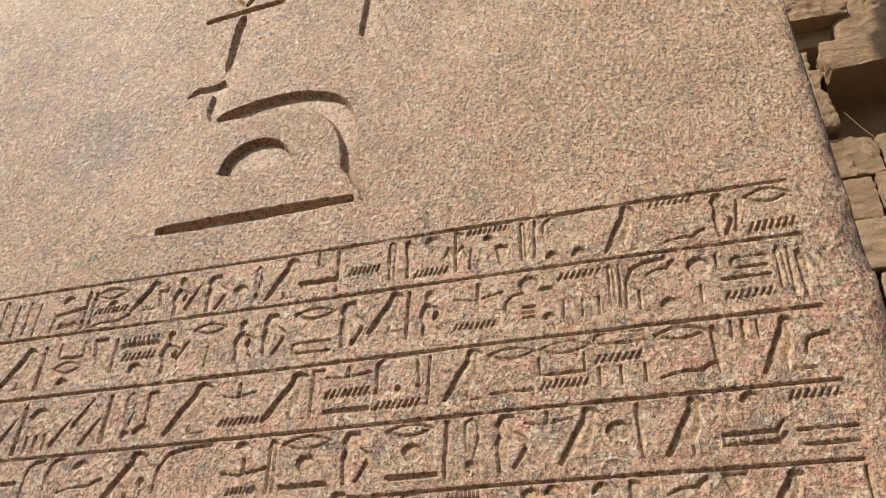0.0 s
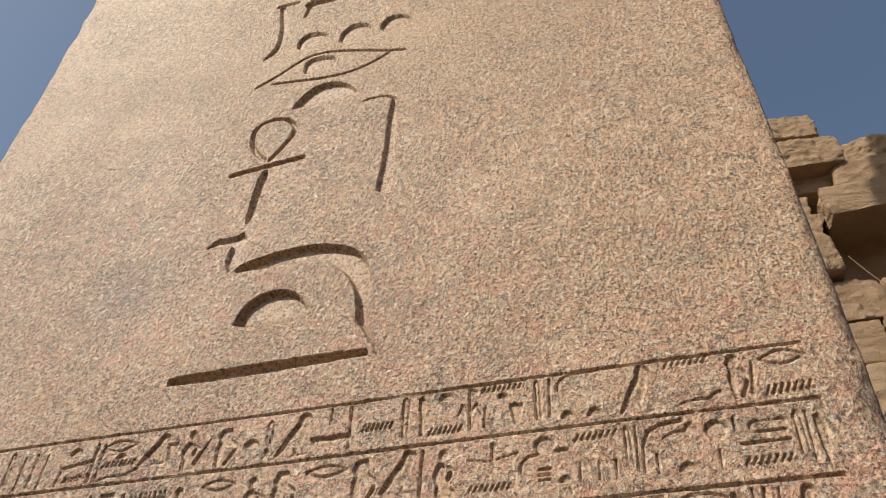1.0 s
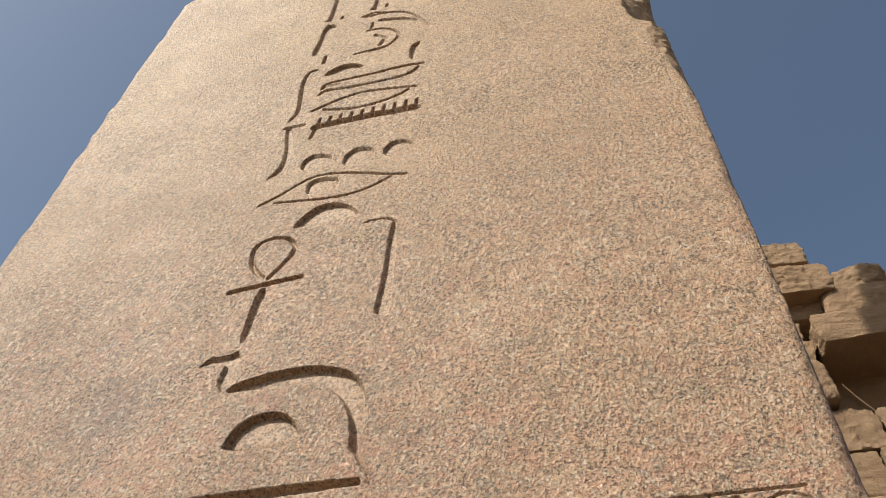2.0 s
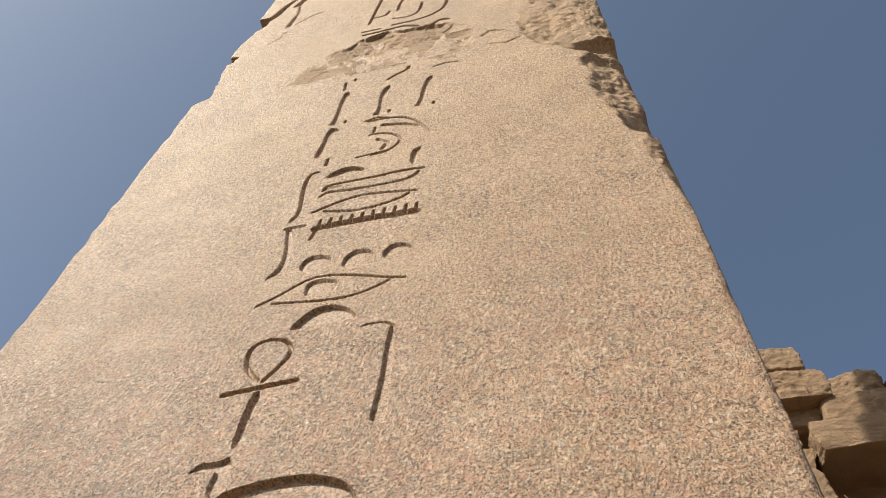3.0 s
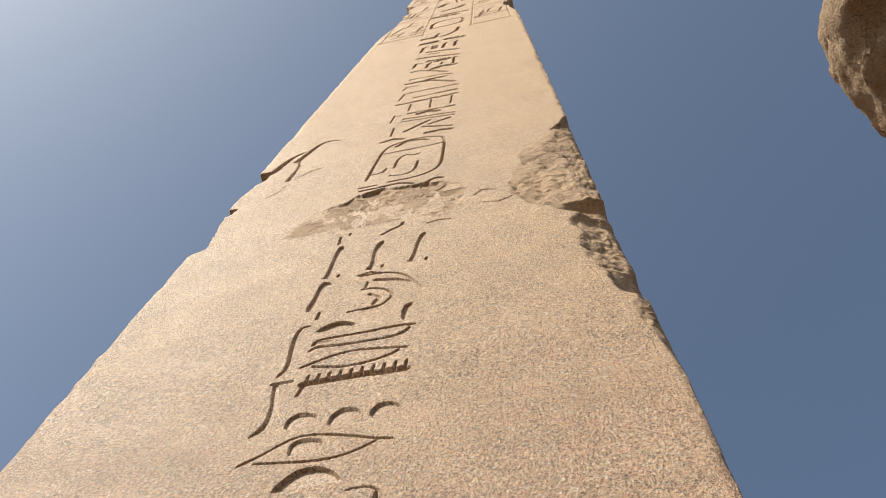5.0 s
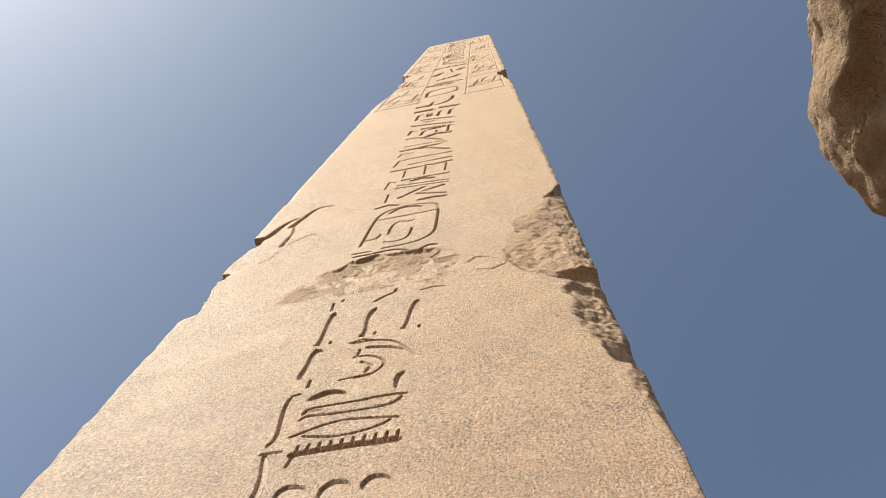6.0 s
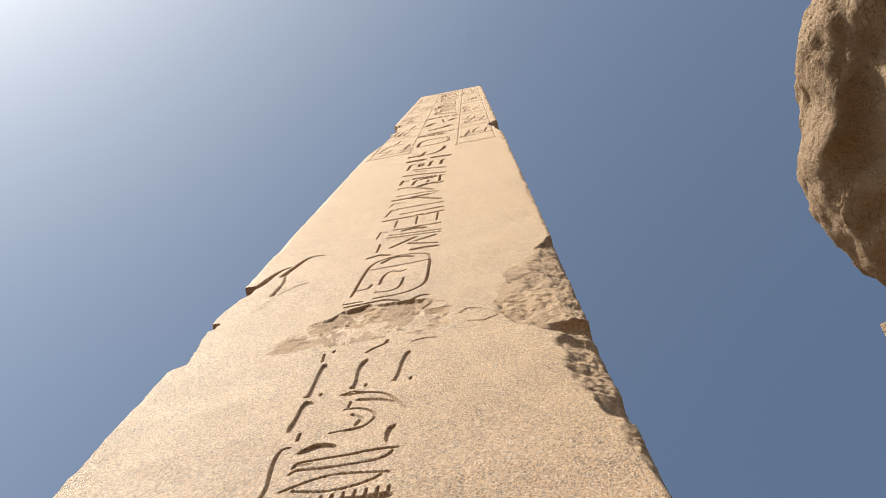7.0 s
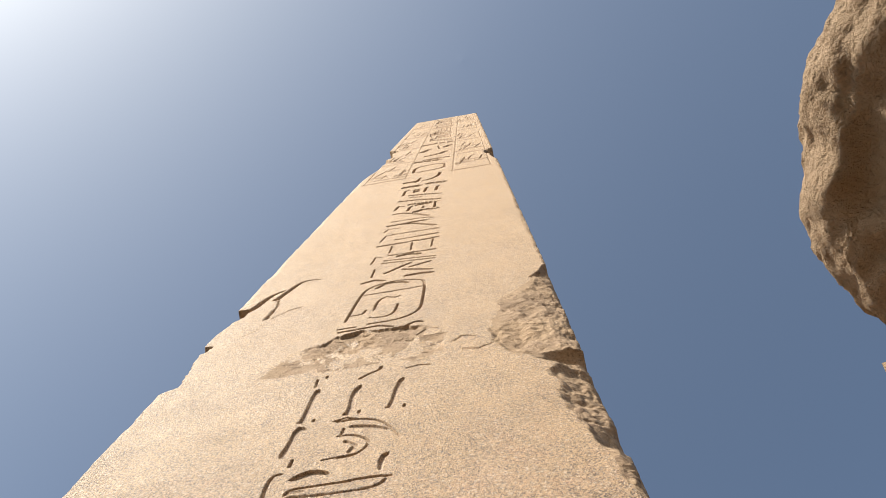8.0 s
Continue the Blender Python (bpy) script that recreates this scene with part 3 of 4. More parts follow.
# board with pieces
stroke(0.019, 0.040, [(-0.118, 4.159), (0.075, 4.162), (0.266, 4.155)])
stroke(0.019, 0.016, [(-0.117, 4.151), (-0.126, 4.085)])
for k in range(10):
    stroke(0.013, 0.013, [(-0.112 + 0.0417 * k, 4.174 + 0.0000 * k), (-0.109 + 0.0417 * k, 4.216 + 0.0000 * k)])
# mouths and tongues
stroke(0.013, 0.016, [(-0.153, 4.292), (-0.046, 4.343), (0.042, 4.364), (0.179, 4.336), (0.257, 4.317)])
stroke(0.013, 0.016, [(-0.106, 4.284), (0.011, 4.242), (0.099, 4.245), (0.184, 4.270), (0.225, 4.302)])
stroke(0.013, 0.018, [(-0.140, 4.462), (-0.135, 4.498), (-0.052, 4.502), (0.067, 4.498), (0.183, 4.514), (0.271, 4.500)])
stroke(0.013, 0.018, [(-0.143, 4.416), (-0.124, 4.442), (-0.015, 4.423), (0.147, 4.421), (0.226, 4.430), (0.252, 4.473)])
stroke(0.009, 0.012, [(-0.130, 4.473), (-0.071, 4.475)])
# staff
stroke(0.015, 0.018, [(-0.235, 4.252), (-0.219, 4.291), (-0.217, 4.358), (-0.234, 4.486), (-0.236, 4.585), (-0.226, 4.644), (-0.194, 4.643)])
stroke(0.015, 0.018, [(-0.245, 4.195), (-0.171, 4.197)])
poly(0.009, [(-0.244, 4.203), (-0.213, 4.190), (-0.188, 4.030), (-0.183, 3.931), (-0.204, 3.883), (-0.247, 3.851), (-0.250, 3.862), (-0.221, 3.910), (-0.211, 3.966), (-0.218, 4.060)])
# loaf
poly(0.011, [(-0.160, 4.566), (-0.126, 4.625), (-0.063, 4.648), (0.003, 4.617), (0.023, 4.579), (-0.064, 4.576)])
# poles
poly(0.010, [(-0.249, 4.801), (-0.231, 4.939), (-0.228, 5.113), (-0.171, 5.088), (-0.168, 5.042), (-0.196, 5.041), (-0.212, 4.787)])
stroke(0.013, 0.015, [(-0.172, 4.765), (-0.173, 4.700)])
poly(0.010, [(-0.244, 5.153), (-0.218, 5.168), (-0.222, 5.533), (-0.190, 5.564), (-0.176, 5.494), (-0.194, 5.457), (-0.189, 5.128)])
stroke(0.011, 0.015, [(-0.222, 5.588), (-0.227, 5.698)])
poly(0.010, [(-0.026, 5.163), (0.000, 5.219), (-0.014, 5.453), (0.030, 5.542), (0.039, 5.481), (0.021, 5.436), (0.032, 5.143)])
poly(0.010, [(0.173, 5.180), (0.199, 5.196), (0.214, 5.495), (0.252, 5.548), (0.258, 5.496), (0.237, 5.460), (0.219, 5.159)])
disc(0.015, -0.151, 5.151, 0.018, 0.045)
disc(0.015, 0.062, 5.177, 0.018, 0.045)
disc(0.015, 0.278, 5.172, 0.018, 0.045)
disc(0.015, -0.179, 5.715, 0.018, 0.045)
# worn bird
stroke(0.012, 0.020, [(-0.026, 5.095), (0.098, 5.092), (0.20, 5.02), (0.275, 4.85)], (0.022, 0.010))
stroke(0.008, 0.030, [(0.05, 5.02), (0.14, 4.99), (0.21, 4.94)])
stroke(0.010, 0.016, [(-0.004, 4.934), (0.07, 4.93), (0.14, 4.86), (0.15, 4.80), (0.10, 4.72), (0.03, 4.715)])
stroke(0.007, 0.022, [(0.04, 4.87), (0.09, 4.82), (0.07, 4.76)])
stroke(0.013, 0.016, [(-0.046, 5.105), (0.012, 5.125), (0.065, 5.094)])
stroke(0.009, 0.014, [(-0.037, 4.718), (0.037, 4.727), (0.092, 4.733)])
stroke(0.009, 0.014, [(0.014, 5.008), (0.008, 4.948)])
poly(0.015, [(0.210, 4.559), (0.208, 4.686), (0.245, 4.715), (0.252, 4.679), (0.230, 4.655), (0.232, 4.550)])
# sickle under the break
stroke(0.019, 0.022, [(0.012, 5.616), (0.059, 5.676), (0.106, 5.702), (0.111, 5.752)])
stroke(0.011, 0.015, [(0.254, 5.665), (0.314, 5.684), (0.376, 5.668)])
# cartouche
stroke(0.027, 0.022, [(-0.225, 6.714), (-0.207, 7.137), (-0.185, 7.447), (-0.111, 7.565), (0.049, 7.621), (0.226, 7.545), (0.273, 7.442), (0.275, 7.000), (0.271, 6.759), (0.224, 6.650), (0.125, 6.581), (-0.059, 6.582)])
stroke(0.031, 0.035, [(-0.093, 7.471), (-0.026, 7.580), (0.098, 7.549), (0.135, 7.503)])
stroke(0.020, 0.020, [(-0.179, 7.320), (0.030, 7.315), (0.257, 7.327)])
stroke(0.020, 0.020, [(-0.053, 6.892), (-0.054, 7.070), (-0.002, 7.204), (0.065, 7.126), (0.104, 7.156)])
stroke(0.020, 0.020, [(0.106, 6.956), (0.098, 6.749), (0.043, 6.685), (-0.066, 6.721)])
stroke(0.020, 0.020, [(-0.201, 6.823), (-0.125, 6.836), (-0.110, 6.918)])
stroke(0.027, 0.028, [(-0.233, 6.494), (-0.051, 6.506), (0.029, 6.514), (0.110, 6.450)])
stroke(0.024, 0.022, [(-0.250, 6.562), (-0.138, 6.562)])
stroke(0.027, 0.028, [(0.136, 6.342), (0.208, 6.433), (0.259, 6.481), (0.299, 6.454)])
stroke(0.031, 0.040, [(-0.229, 7.690), (-0.136, 7.735), (-0.065, 7.678)])
# signs above the cartouche
stroke(0.031, 0.050, [(0.112, 7.723), (0.226, 7.734), (0.306, 7.703)])
stroke(0.027, 0.035, [(0.070, 7.956), (0.302, 7.813)])
stroke(0.027, 0.035, [(-0.072, 7.911), (0.041, 8.057), (0.114, 8.147)])
stroke(0.024, 0.035, [(0.122, 8.005), (0.283, 8.095)])
stroke(0.020, 0.030, [(-0.133, 8.285), (0.317, 8.184)])
stroke(0.020, 0.030, [(-0.122, 8.376), (0.315, 8.268)])
stroke(0.031, 0.060, [(-0.003, 8.477), (0.083, 8.504), (0.169, 8.446)])
stroke(0.024, 0.018, [(-0.234, 8.333), (-0.219, 8.566), (-0.156, 8.530)])
stroke(0.024, 0.018, [(-0.178, 7.838), (-0.178, 8.110)])
stroke(0.024, 0.035, [(-0.099, 8.564), (0.307, 8.533)])
stroke(0.027, 0.045, [(-0.245, 9.040), (-0.085, 9.029)])
stroke(0.027, 0.045, [(-0.064, 9.033), (0.118, 9.047)])
stroke(0.027, 0.045, [(0.140, 9.025), (0.312, 9.050)])
stroke(0.027, 0.045, [(-0.090, 9.232), (0.306, 9.237)])
stroke(0.020, 0.040, [(-0.146, 9.524), (0.299, 9.490)])
stroke(0.020, 0.018, [(-0.109, 8.682), (-0.105, 8.953)])
stroke(0.020, 0.018, [(0.084, 8.657), (0.080, 8.987)])
stroke(0.020, 0.018, [(0.268, 8.661), (0.272, 8.990)])
stroke(0.027, 0.020, [(-0.247, 9.237), (-0.212, 9.512), (-0.153, 9.478)])
stroke(0.027, 0.020, [(-0.253, 9.718), (-0.218, 9.852), (-0.112, 9.824)])

# cracks beside the left break
stroke(0.05, 0.05, [(-1.11, 7.34), (-1.03, 7.43), (-1.00, 7.62), (-0.96, 7.78), (-0.88, 7.88)], (0.085, 0.02))
stroke(0.045, 0.04, [(-0.89, 7.62), (-0.84, 7.84), (-0.79, 8.07), (-0.70, 8.12), (-0.62, 8.06)], (0.055, 0.014))
stroke(0.03, 0.026, [(-0.85, 7.10), (-0.85, 7.22), (-0.83, 7.40), (-0.86, 7.58)], (0.034, 0.014))
stroke(0.012, 0.014, [(0.50, 5.98), (0.55, 6.06), (0.62, 6.02)])
stroke(0.008, 0.012, [(0.55, 5.84), (0.64, 5.80), (0.72, 5.86)])
stroke(0.010, 0.012, [(0.28, 6.2), (0.34, 6.3), (0.40, 6.28)])
stroke(0.006, 0.010, [(-0.93, 6.75), (-0.85, 6.85), (-0.83, 7.0)])
stroke(0.012, 0.012, [(-0.80, 7.10), (-0.70, 7.25), (-0.62, 7.28)])

# signs high on the column
stroke(0.053, 0.058, [(-0.24, 10.05), (-0.07, 10.05), (0.17, 10.07)])
stroke(0.053, 0.052, [(-0.07, 10.03), (0.05, 9.96), (0.27, 9.68)])
stroke(0.034, 0.032, [(-0.22, 10.26), (0.04, 10.24), (0.16, 10.22), (0.23, 10.14)])
stroke(0.040, 0.046, [(-0.24, 10.74), (-0.14, 10.75), (0.04, 10.53), (0.17, 10.32)])
stroke(0.053, 0.038, [(-0.25, 11.03), (-0.23, 11.27), (-0.16, 11.22)])
stroke(0.046, 0.038, [(-0.09, 10.85), (-0.08, 11.06), (-0.05, 11.13)])
stroke(0.062, 0.087, [(0.01, 10.69), (0.10, 10.76), (0.18, 10.73)])
stroke(0.043, 0.032, [(0.08, 10.88), (0.09, 11.00)])
stroke(0.053, 0.072, [(0.01, 11.16), (0.14, 11.17)])
stroke(0.053, 0.032, [(0.22, 10.81), (0.22, 11.21), (0.28, 11.19)])
stroke(0.046, 0.043, [(0.21, 10.67), (0.27, 10.72)])
stroke(0.053, 0.065, [(-0.24, 11.66), (-0.04, 11.58), (0.26, 11.38)])
stroke(0.031, 0.043, [(-0.12, 11.86), (0.02, 11.78)])
stroke(0.053, 0.065, [(-0.14, 12.04), (0.06, 11.95), (0.25, 11.82)])
stroke(0.062, 0.038, [(-0.24, 12.13), (-0.23, 12.52), (-0.18, 12.54)])
stroke(0.053, 0.043, [(0.04, 12.20), (0.05, 12.49), (0.07, 12.57)])
stroke(0.053, 0.043, [(0.19, 12.17), (0.20, 12.50), (0.23, 12.55)])
stroke(0.070, 0.145, [(-0.25, 12.90), (-0.08, 12.89)])
stroke(0.070, 0.131, [(-0.27, 13.39), (-0.13, 13.39)])
stroke(0.054, 0.043, [(-0.15, 13.28), (-0.08, 13.73)])
stroke(0.070, 0.131, [(0.08, 12.94), (0.27, 12.88)])
stroke(0.054, 0.058, [(-0.03, 13.35), (0.08, 13.40), (0.18, 13.66), (0.20, 14.03)])
stroke(0.062, 0.051, [(-0.25, 14.55), (-0.25, 15.23), (0.21, 15.27), (0.25, 14.98), (0.24, 14.54), (-0.23, 14.47)])
stroke(0.078, 0.174, [(-0.26, 15.99), (0.10, 15.87)])
stroke(0.070, 0.145, [(-0.11, 16.18), (0.26, 16.12)])
stroke(0.062, 0.131, [(-0.26, 17.77), (-0.14, 18.10)])
stroke(0.062, 0.131, [(-0.13, 16.83), (0.12, 16.97), (0.22, 17.19)])
stroke(0.078, 0.203, [(-0.26, 19.23), (-0.03, 19.29), (0.28, 19.15)])
stroke(0.070, 0.174, [(-0.14, 20.24), (0.27, 19.78)])
stroke(0.062, 0.051, [(0.03, 18.65), (0.08, 18.00)])
stroke(0.070, 0.145, [(0.20, 18.18), (0.28, 18.37)])
stroke(0.043, 0.041, [(-0.105 + 0.0241 * k, 11.31 - 0.008 * k + (0.05 if k % 2 else -0.05)) for k in range(13)])
poly(0.040, [(-0.12, 12.25), (-0.03, 12.25), (-0.03, 12.52), (-0.12, 12.52)])

# signs too high to tell apart: bars, ripples, hooks, arches and frames stacked up the column
rng = random.Random(12)
z = 20.6
while z < 27.6:
    kind = rng.choice(("bars", "ripple", "hook", "arch", "frame", "bird", "bars"))
    h = rng.uniform(0.22, 0.42) * (1 + 0.02 * (z - 10))
    deep = rng.uniform(0.050, 0.070)
    w = 0.055 + 0.005 * (z - 10)
    a, b = -0.24 + rng.uniform(0, 0.05), 0.28 - rng.uniform(0, 0.06)
    if kind == "bars":
        stroke(deep, w, [(a, z), (b, z + rng.uniform(-0.03, 0.05))])
        stroke(deep, w, [(a + rng.uniform(0, 0.2), z + 0.55 * h), (b, z + 0.55 * h)])
    elif kind == "ripple":
        stroke(deep, 0.8 * w, [(a + (b - a) * k / 12, z + 0.3 * h + (0.06 if k % 2 else -0.06)) for k in range(13)])
        stroke(deep, w, [(a, z + 0.8 * h), (rng.uniform(0, 0.2), z + 0.8 * h)])
    elif kind == "hook":
        stroke(deep, 0.022, [(a, z), (a + 0.02, z + 0.7 * h), (a + 0.09, z + 0.85 * h)])
        stroke(deep, w, [(a + 0.16, z + 0.2 * h), (b, z + 0.25 * h)])
        stroke(deep, w, [(a + 0.18, z + 0.7 * h), (b - 0.05, z + 0.75 * h)])
    elif kind == "arch":
        stroke(deep, 1.3 * w, [(a + 0.05, z), (a + 0.12, z + 0.5 * h), (a + 0.26, z + 0.6 * h), (b - 0.08, z + 0.4 * h)])
        stroke(deep, 0.025, [(b, z), (b, z + 0.7 * h)])
    elif kind == "frame":
        h *= 1.5
        stroke(deep, 0.025, [(a, z), (a + 0.03, z + 0.8 * h), (a + 0.10, z + 0.9 * h), (b, z + 0.9 * h), (b, z + 0.1 * h), (b - 0.05, z), (a, z)])
        stroke(deep, w, [(a + 0.12, z + 0.35 * h), (b - 0.1, z + 0.45 * h)])
        disc(deep, 0.05, z + 0.65 * h, 0.10, 0.2 * h)
    else:
        stroke(deep, 0.05, [(a + 0.04, z), (a + 0.16, z + 0.5 * h), (a + 0.20, z + 0.8 * h)])
        stroke(deep, 0.025, [(b - 0.12, z + 0.1 * h), (b - 0.08, z + 0.8 * h)])
        stroke(deep, 0.025, [(b - 0.02, z + 0.1 * h), (b, z + 0.7 * h)])
        stroke(deep, w, [(a + 0.2, z + 0.1 * h), (b - 0.16, z + 0.15 * h)])
    z += h * 1.15 + 0.06

# the scenes on both sides of the column near the top
for side in (-1, 1):
    inner, outer = (-0.34, -0.97) if side < 0 else (0.39, 1.03)
    stroke(0.012, 0.018, [(inner, 13.9), (inner, 28.2)])
    for z in (13.95, 16.3, 19.0, 22.0, 25.2):
        edge = side * (half(z) - 0.13)
        stroke(0.022, 0.08, [(inner, z), (edge, z)])
        stroke(0.010, 0.015, [(edge, z), (side * (half(z + 2.2) - 0.13), z + 2.2)])
        for k in range(5):
            u, v = rng.uniform(0.12, 0.85), rng.uniform(0.4, 1.6)
            x = inner + (edge - inner) * u
            stroke(0.022, 0.03, [(x - 0.05, z + v), (x, z + v + rng.uniform(0.2, 0.6)), (x + rng.uniform(0.02, 0.1), z + v + rng.uniform(0.1, 0.7))])
            stroke(0.022, 0.09, [(x - 0.1, z + v - 0.15), (x + 0.08, z + v - 0.12)])



# ---- breaks and wear of the shaft ----
RIGHT_BREAK = [(3.86, 1.19), (4.01, 1.163), (4.17, 1.135), (4.57, 1.076), (4.78, 1.035), (4.99, 0.988), (5.19, 0.996), (5.36, 0.965), (5.42, 0.99), (5.58, 0.88), (5.64, 0.80), (5.79, 0.75), (6.26, 0.70), (6.63, 0.778), (6.92, 0.94), (7.21, 1.057), (7.43, 1.15)]
RIGHT_STEEP = [(3.86, 0.60), (4.6, 0.55), (5.36, 0.60), (5.58, 0.50), (5.64, 0.12), (6.6, 0.14), (7.2, 0.40), (7.43, 0.6)]
LEFT_BREAK = [(5.86, 0.0), (5.93, 0.10), (6.10, 0.075), (6.50, 0.02), (6.53, 0.07), (6.63, 0.07), (6.66, 0.0), (6.95, 0.02), (7.15, 0.05), (7.25, 0.11), (7.45, 0.12), (7.48, 0.0)]
TOP_BREAKS = [(1, [(14.6, 0.0), (15.0, 0.07), (16.0, 0.14), (16.3, 0.13), (16.4, 0.0)]), (-1, [(14.4, 0.0), (15.9, 0.10), (17.2, 0.22), (19.1, 0.22), (19.3, 0.0)])]
FLAKE = [(-0.60, 5.85), (-0.49, 6.18), (-0.23, 6.42), (-0.04, 6.49), (0.33, 6.40), (0.46, 6.15), (0.42, 5.72), (0.12, 5.78), (-0.20, 5.74), (-0.42, 5.80)]


def relief(xs, zs):
    """How far the front lies behind its plane at every (x, z), and the material there: 0 polished, 1 chiselled and
    shaded, 2 broken.
    """
    X, Z = np.meshgrid(xs, zs)
    # the signs keep their size, the arrises follow the taper
    X = X * (1 + np.clip((np.abs(X) - 0.6) / 0.6, 0, 1) * (half(Z) / half(2.45) - 1))
    D = 0.0016 * fractal(5, X * 3.1 + 40, Z * 3.1 + 40, 3)
    M = np.zeros(X.shape, int)
    for sd, (x0, x1, z0, z1), depth, wall, pillow in CUTS:
        x0, x1 = x0 - 0.25 * (x0 < -0.55), x1 + 0.25 * (x1 > 0.55)
        i0, i1, j0, j1 = np.searchsorted(xs, x0), np.searchsorted(xs, x1), np.searchsorted(zs, z0), np.searchsorted(zs, z1)
        if i1 - i0 < 1 or j1 - j0 < 1:
            continue
        w = np.s_[j0:j1, i0:i1]
        s = sd(X[w], Z[w]) + 0.0016 * fractal(31, X[w] * 60 + 90, Z[w] * 60 + 90, 2)
        d = depth * np.clip(-s / wall, 0, 1)
        if pillow:
            k = np.clip((-s - wall) / 0.022, 0, 1)
            d = d * (1 - pillow * k * k * (3 - 2 * k))
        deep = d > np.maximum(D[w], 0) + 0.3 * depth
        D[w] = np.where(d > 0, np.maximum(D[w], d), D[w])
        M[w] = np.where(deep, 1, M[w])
    # the shallow flake across the column
    inside = np.zeros(X.shape, bool)
    j0, j1 = np.searchsorted(zs, 5.6), np.searchsorted(zs, 6.8)
    if j1 > j0:
        x, z = X[j0:j1], Z[j0:j1]
        e = np.full(x.shape, 1e9)
        hit = np.zeros(x.shape, bool)
        for (ax, az), (bx, bz) in zip(FLAKE, FLAKE[1:] + FLAKE[:1]):
            hit ^= ((az > z) != (bz > z)) & (x < (bx - ax) * (z - az) / (bz - az + 1e-9) + ax)
        e = np.where(hit, line_distance(x, z, FLAKE + FLAKE[:1]), 0) + 0.10 * fractal(50, x * 6 + 50, z * 3 + 50, 4, 0.6) * hit
        # deepest along the upper edge, running out to nothing below
        rim = np.clip(1 - line_distance(x, z, FLAKE[:5]) / 0.40, 0, 1) * np.clip((x + 0.62) / 0.4, 0, 1)
        d = np.clip(e / 0.02, 0, 1) * np.clip((x + 0.58) / 0.4, 0.0, 1) * np.clip(0.002 + 0.013 * rim + 0.045 * fractal(54, x * 5 + z * 2 + 60, z * 4 + 60, 5, 0.60), 0.0, 1)
        # the skin is gone in patches only, more so under the upper edge
        bare = 0.5 * rim + fractal(58, x * 7 + 20, z * 4 + 20, 4, 0.6) - 0.9 * np.clip(x - 0.12, 0, 1) > 0.02
        M[j0:j1] = np.where((e > 0.006) & bare, 2, M[j0:j1])
        D[j0:j1] = np.maximum(D[j0:j1], d)
    # the broken right arris
    rag = 0.10 * fractal(60, X * 3.3 + 20, Z * 3.3 + 20, 5, 0.6)
    xb = np.interp(Z, *zip(*RIGHT_BREAK)) + 0.6 * rag * np.clip((Z - 3.9) / 0.6, 0, 1)
    steep = np.interp(Z, *zip(*RIGHT_STEEP))
    inside = np.clip(X - xb, 0, None) * ((Z > 3.86) & (Z < 7.5))
    f = 9 * fractal(66, X * 2.6 + Z * 0.9 + 70, Z * 1.7 + 10, 5, 0.52)
    step = np.floor(f)
    ledges = (step + np.clip((f - step) * 3 - 2, 0, 1)) / 9          # the break goes down in ledges
    d = inside * steep + np.clip(inside / 0.03, 0, 1) * (0.012 + 0.055 * ledges + 0.034 * fractal(68, X * 8 + 30, Z * 5 + 30, 4, 0.57))
    M = np.where(inside > 0.006, 2, M)
    D = np.maximum(D, d)
    # chips along the left arris
    e = X + half(Z)
    w = np.interp(Z, *zip(*LEFT_BREAK)) + 0.02 * fractal(71, X * 9 + 30, Z * 9 + 30, 3)
    d = np.clip(w - e, 0, None) * 4.0 * ((Z > 5.8) & (Z < 7.6))
    # chips near the top
    for side, bites in TOP_BREAKS:
        e = half(Z) - side * X
        bite = np.interp(Z, *zip(*bites)) * (1 + 0.8 * fractal(75, X * 4 + 60, Z * 2 + 60, 3))
        d = np.maximum(d, np.clip(bite - e, 0, None) * 2.5 * (bite > 0))
    M = np.where(d > np.maximum(D, 0.004), 2, M)
    D = np.maximum(D, d)
    # the worn arrises
    for e, seed, soft in ((half(Z) - X, 81, 0.36), (half(Z) + X, 85, 0.16)):
        r = 0.042 + 0.045 * np.clip(fractal(seed, Z * 2.3 + 10, Z * 0.4 + 10, 4, 0.6), -0.3, 0.8)
        k = np.clip(1 - e / r, 0, 1)
        D = D + soft * r * k * k * (1 + 1.2 * fractal(seed + 40, X * 14 + 50, Z * 10 + 50, 3))
    return X, Z, D, M


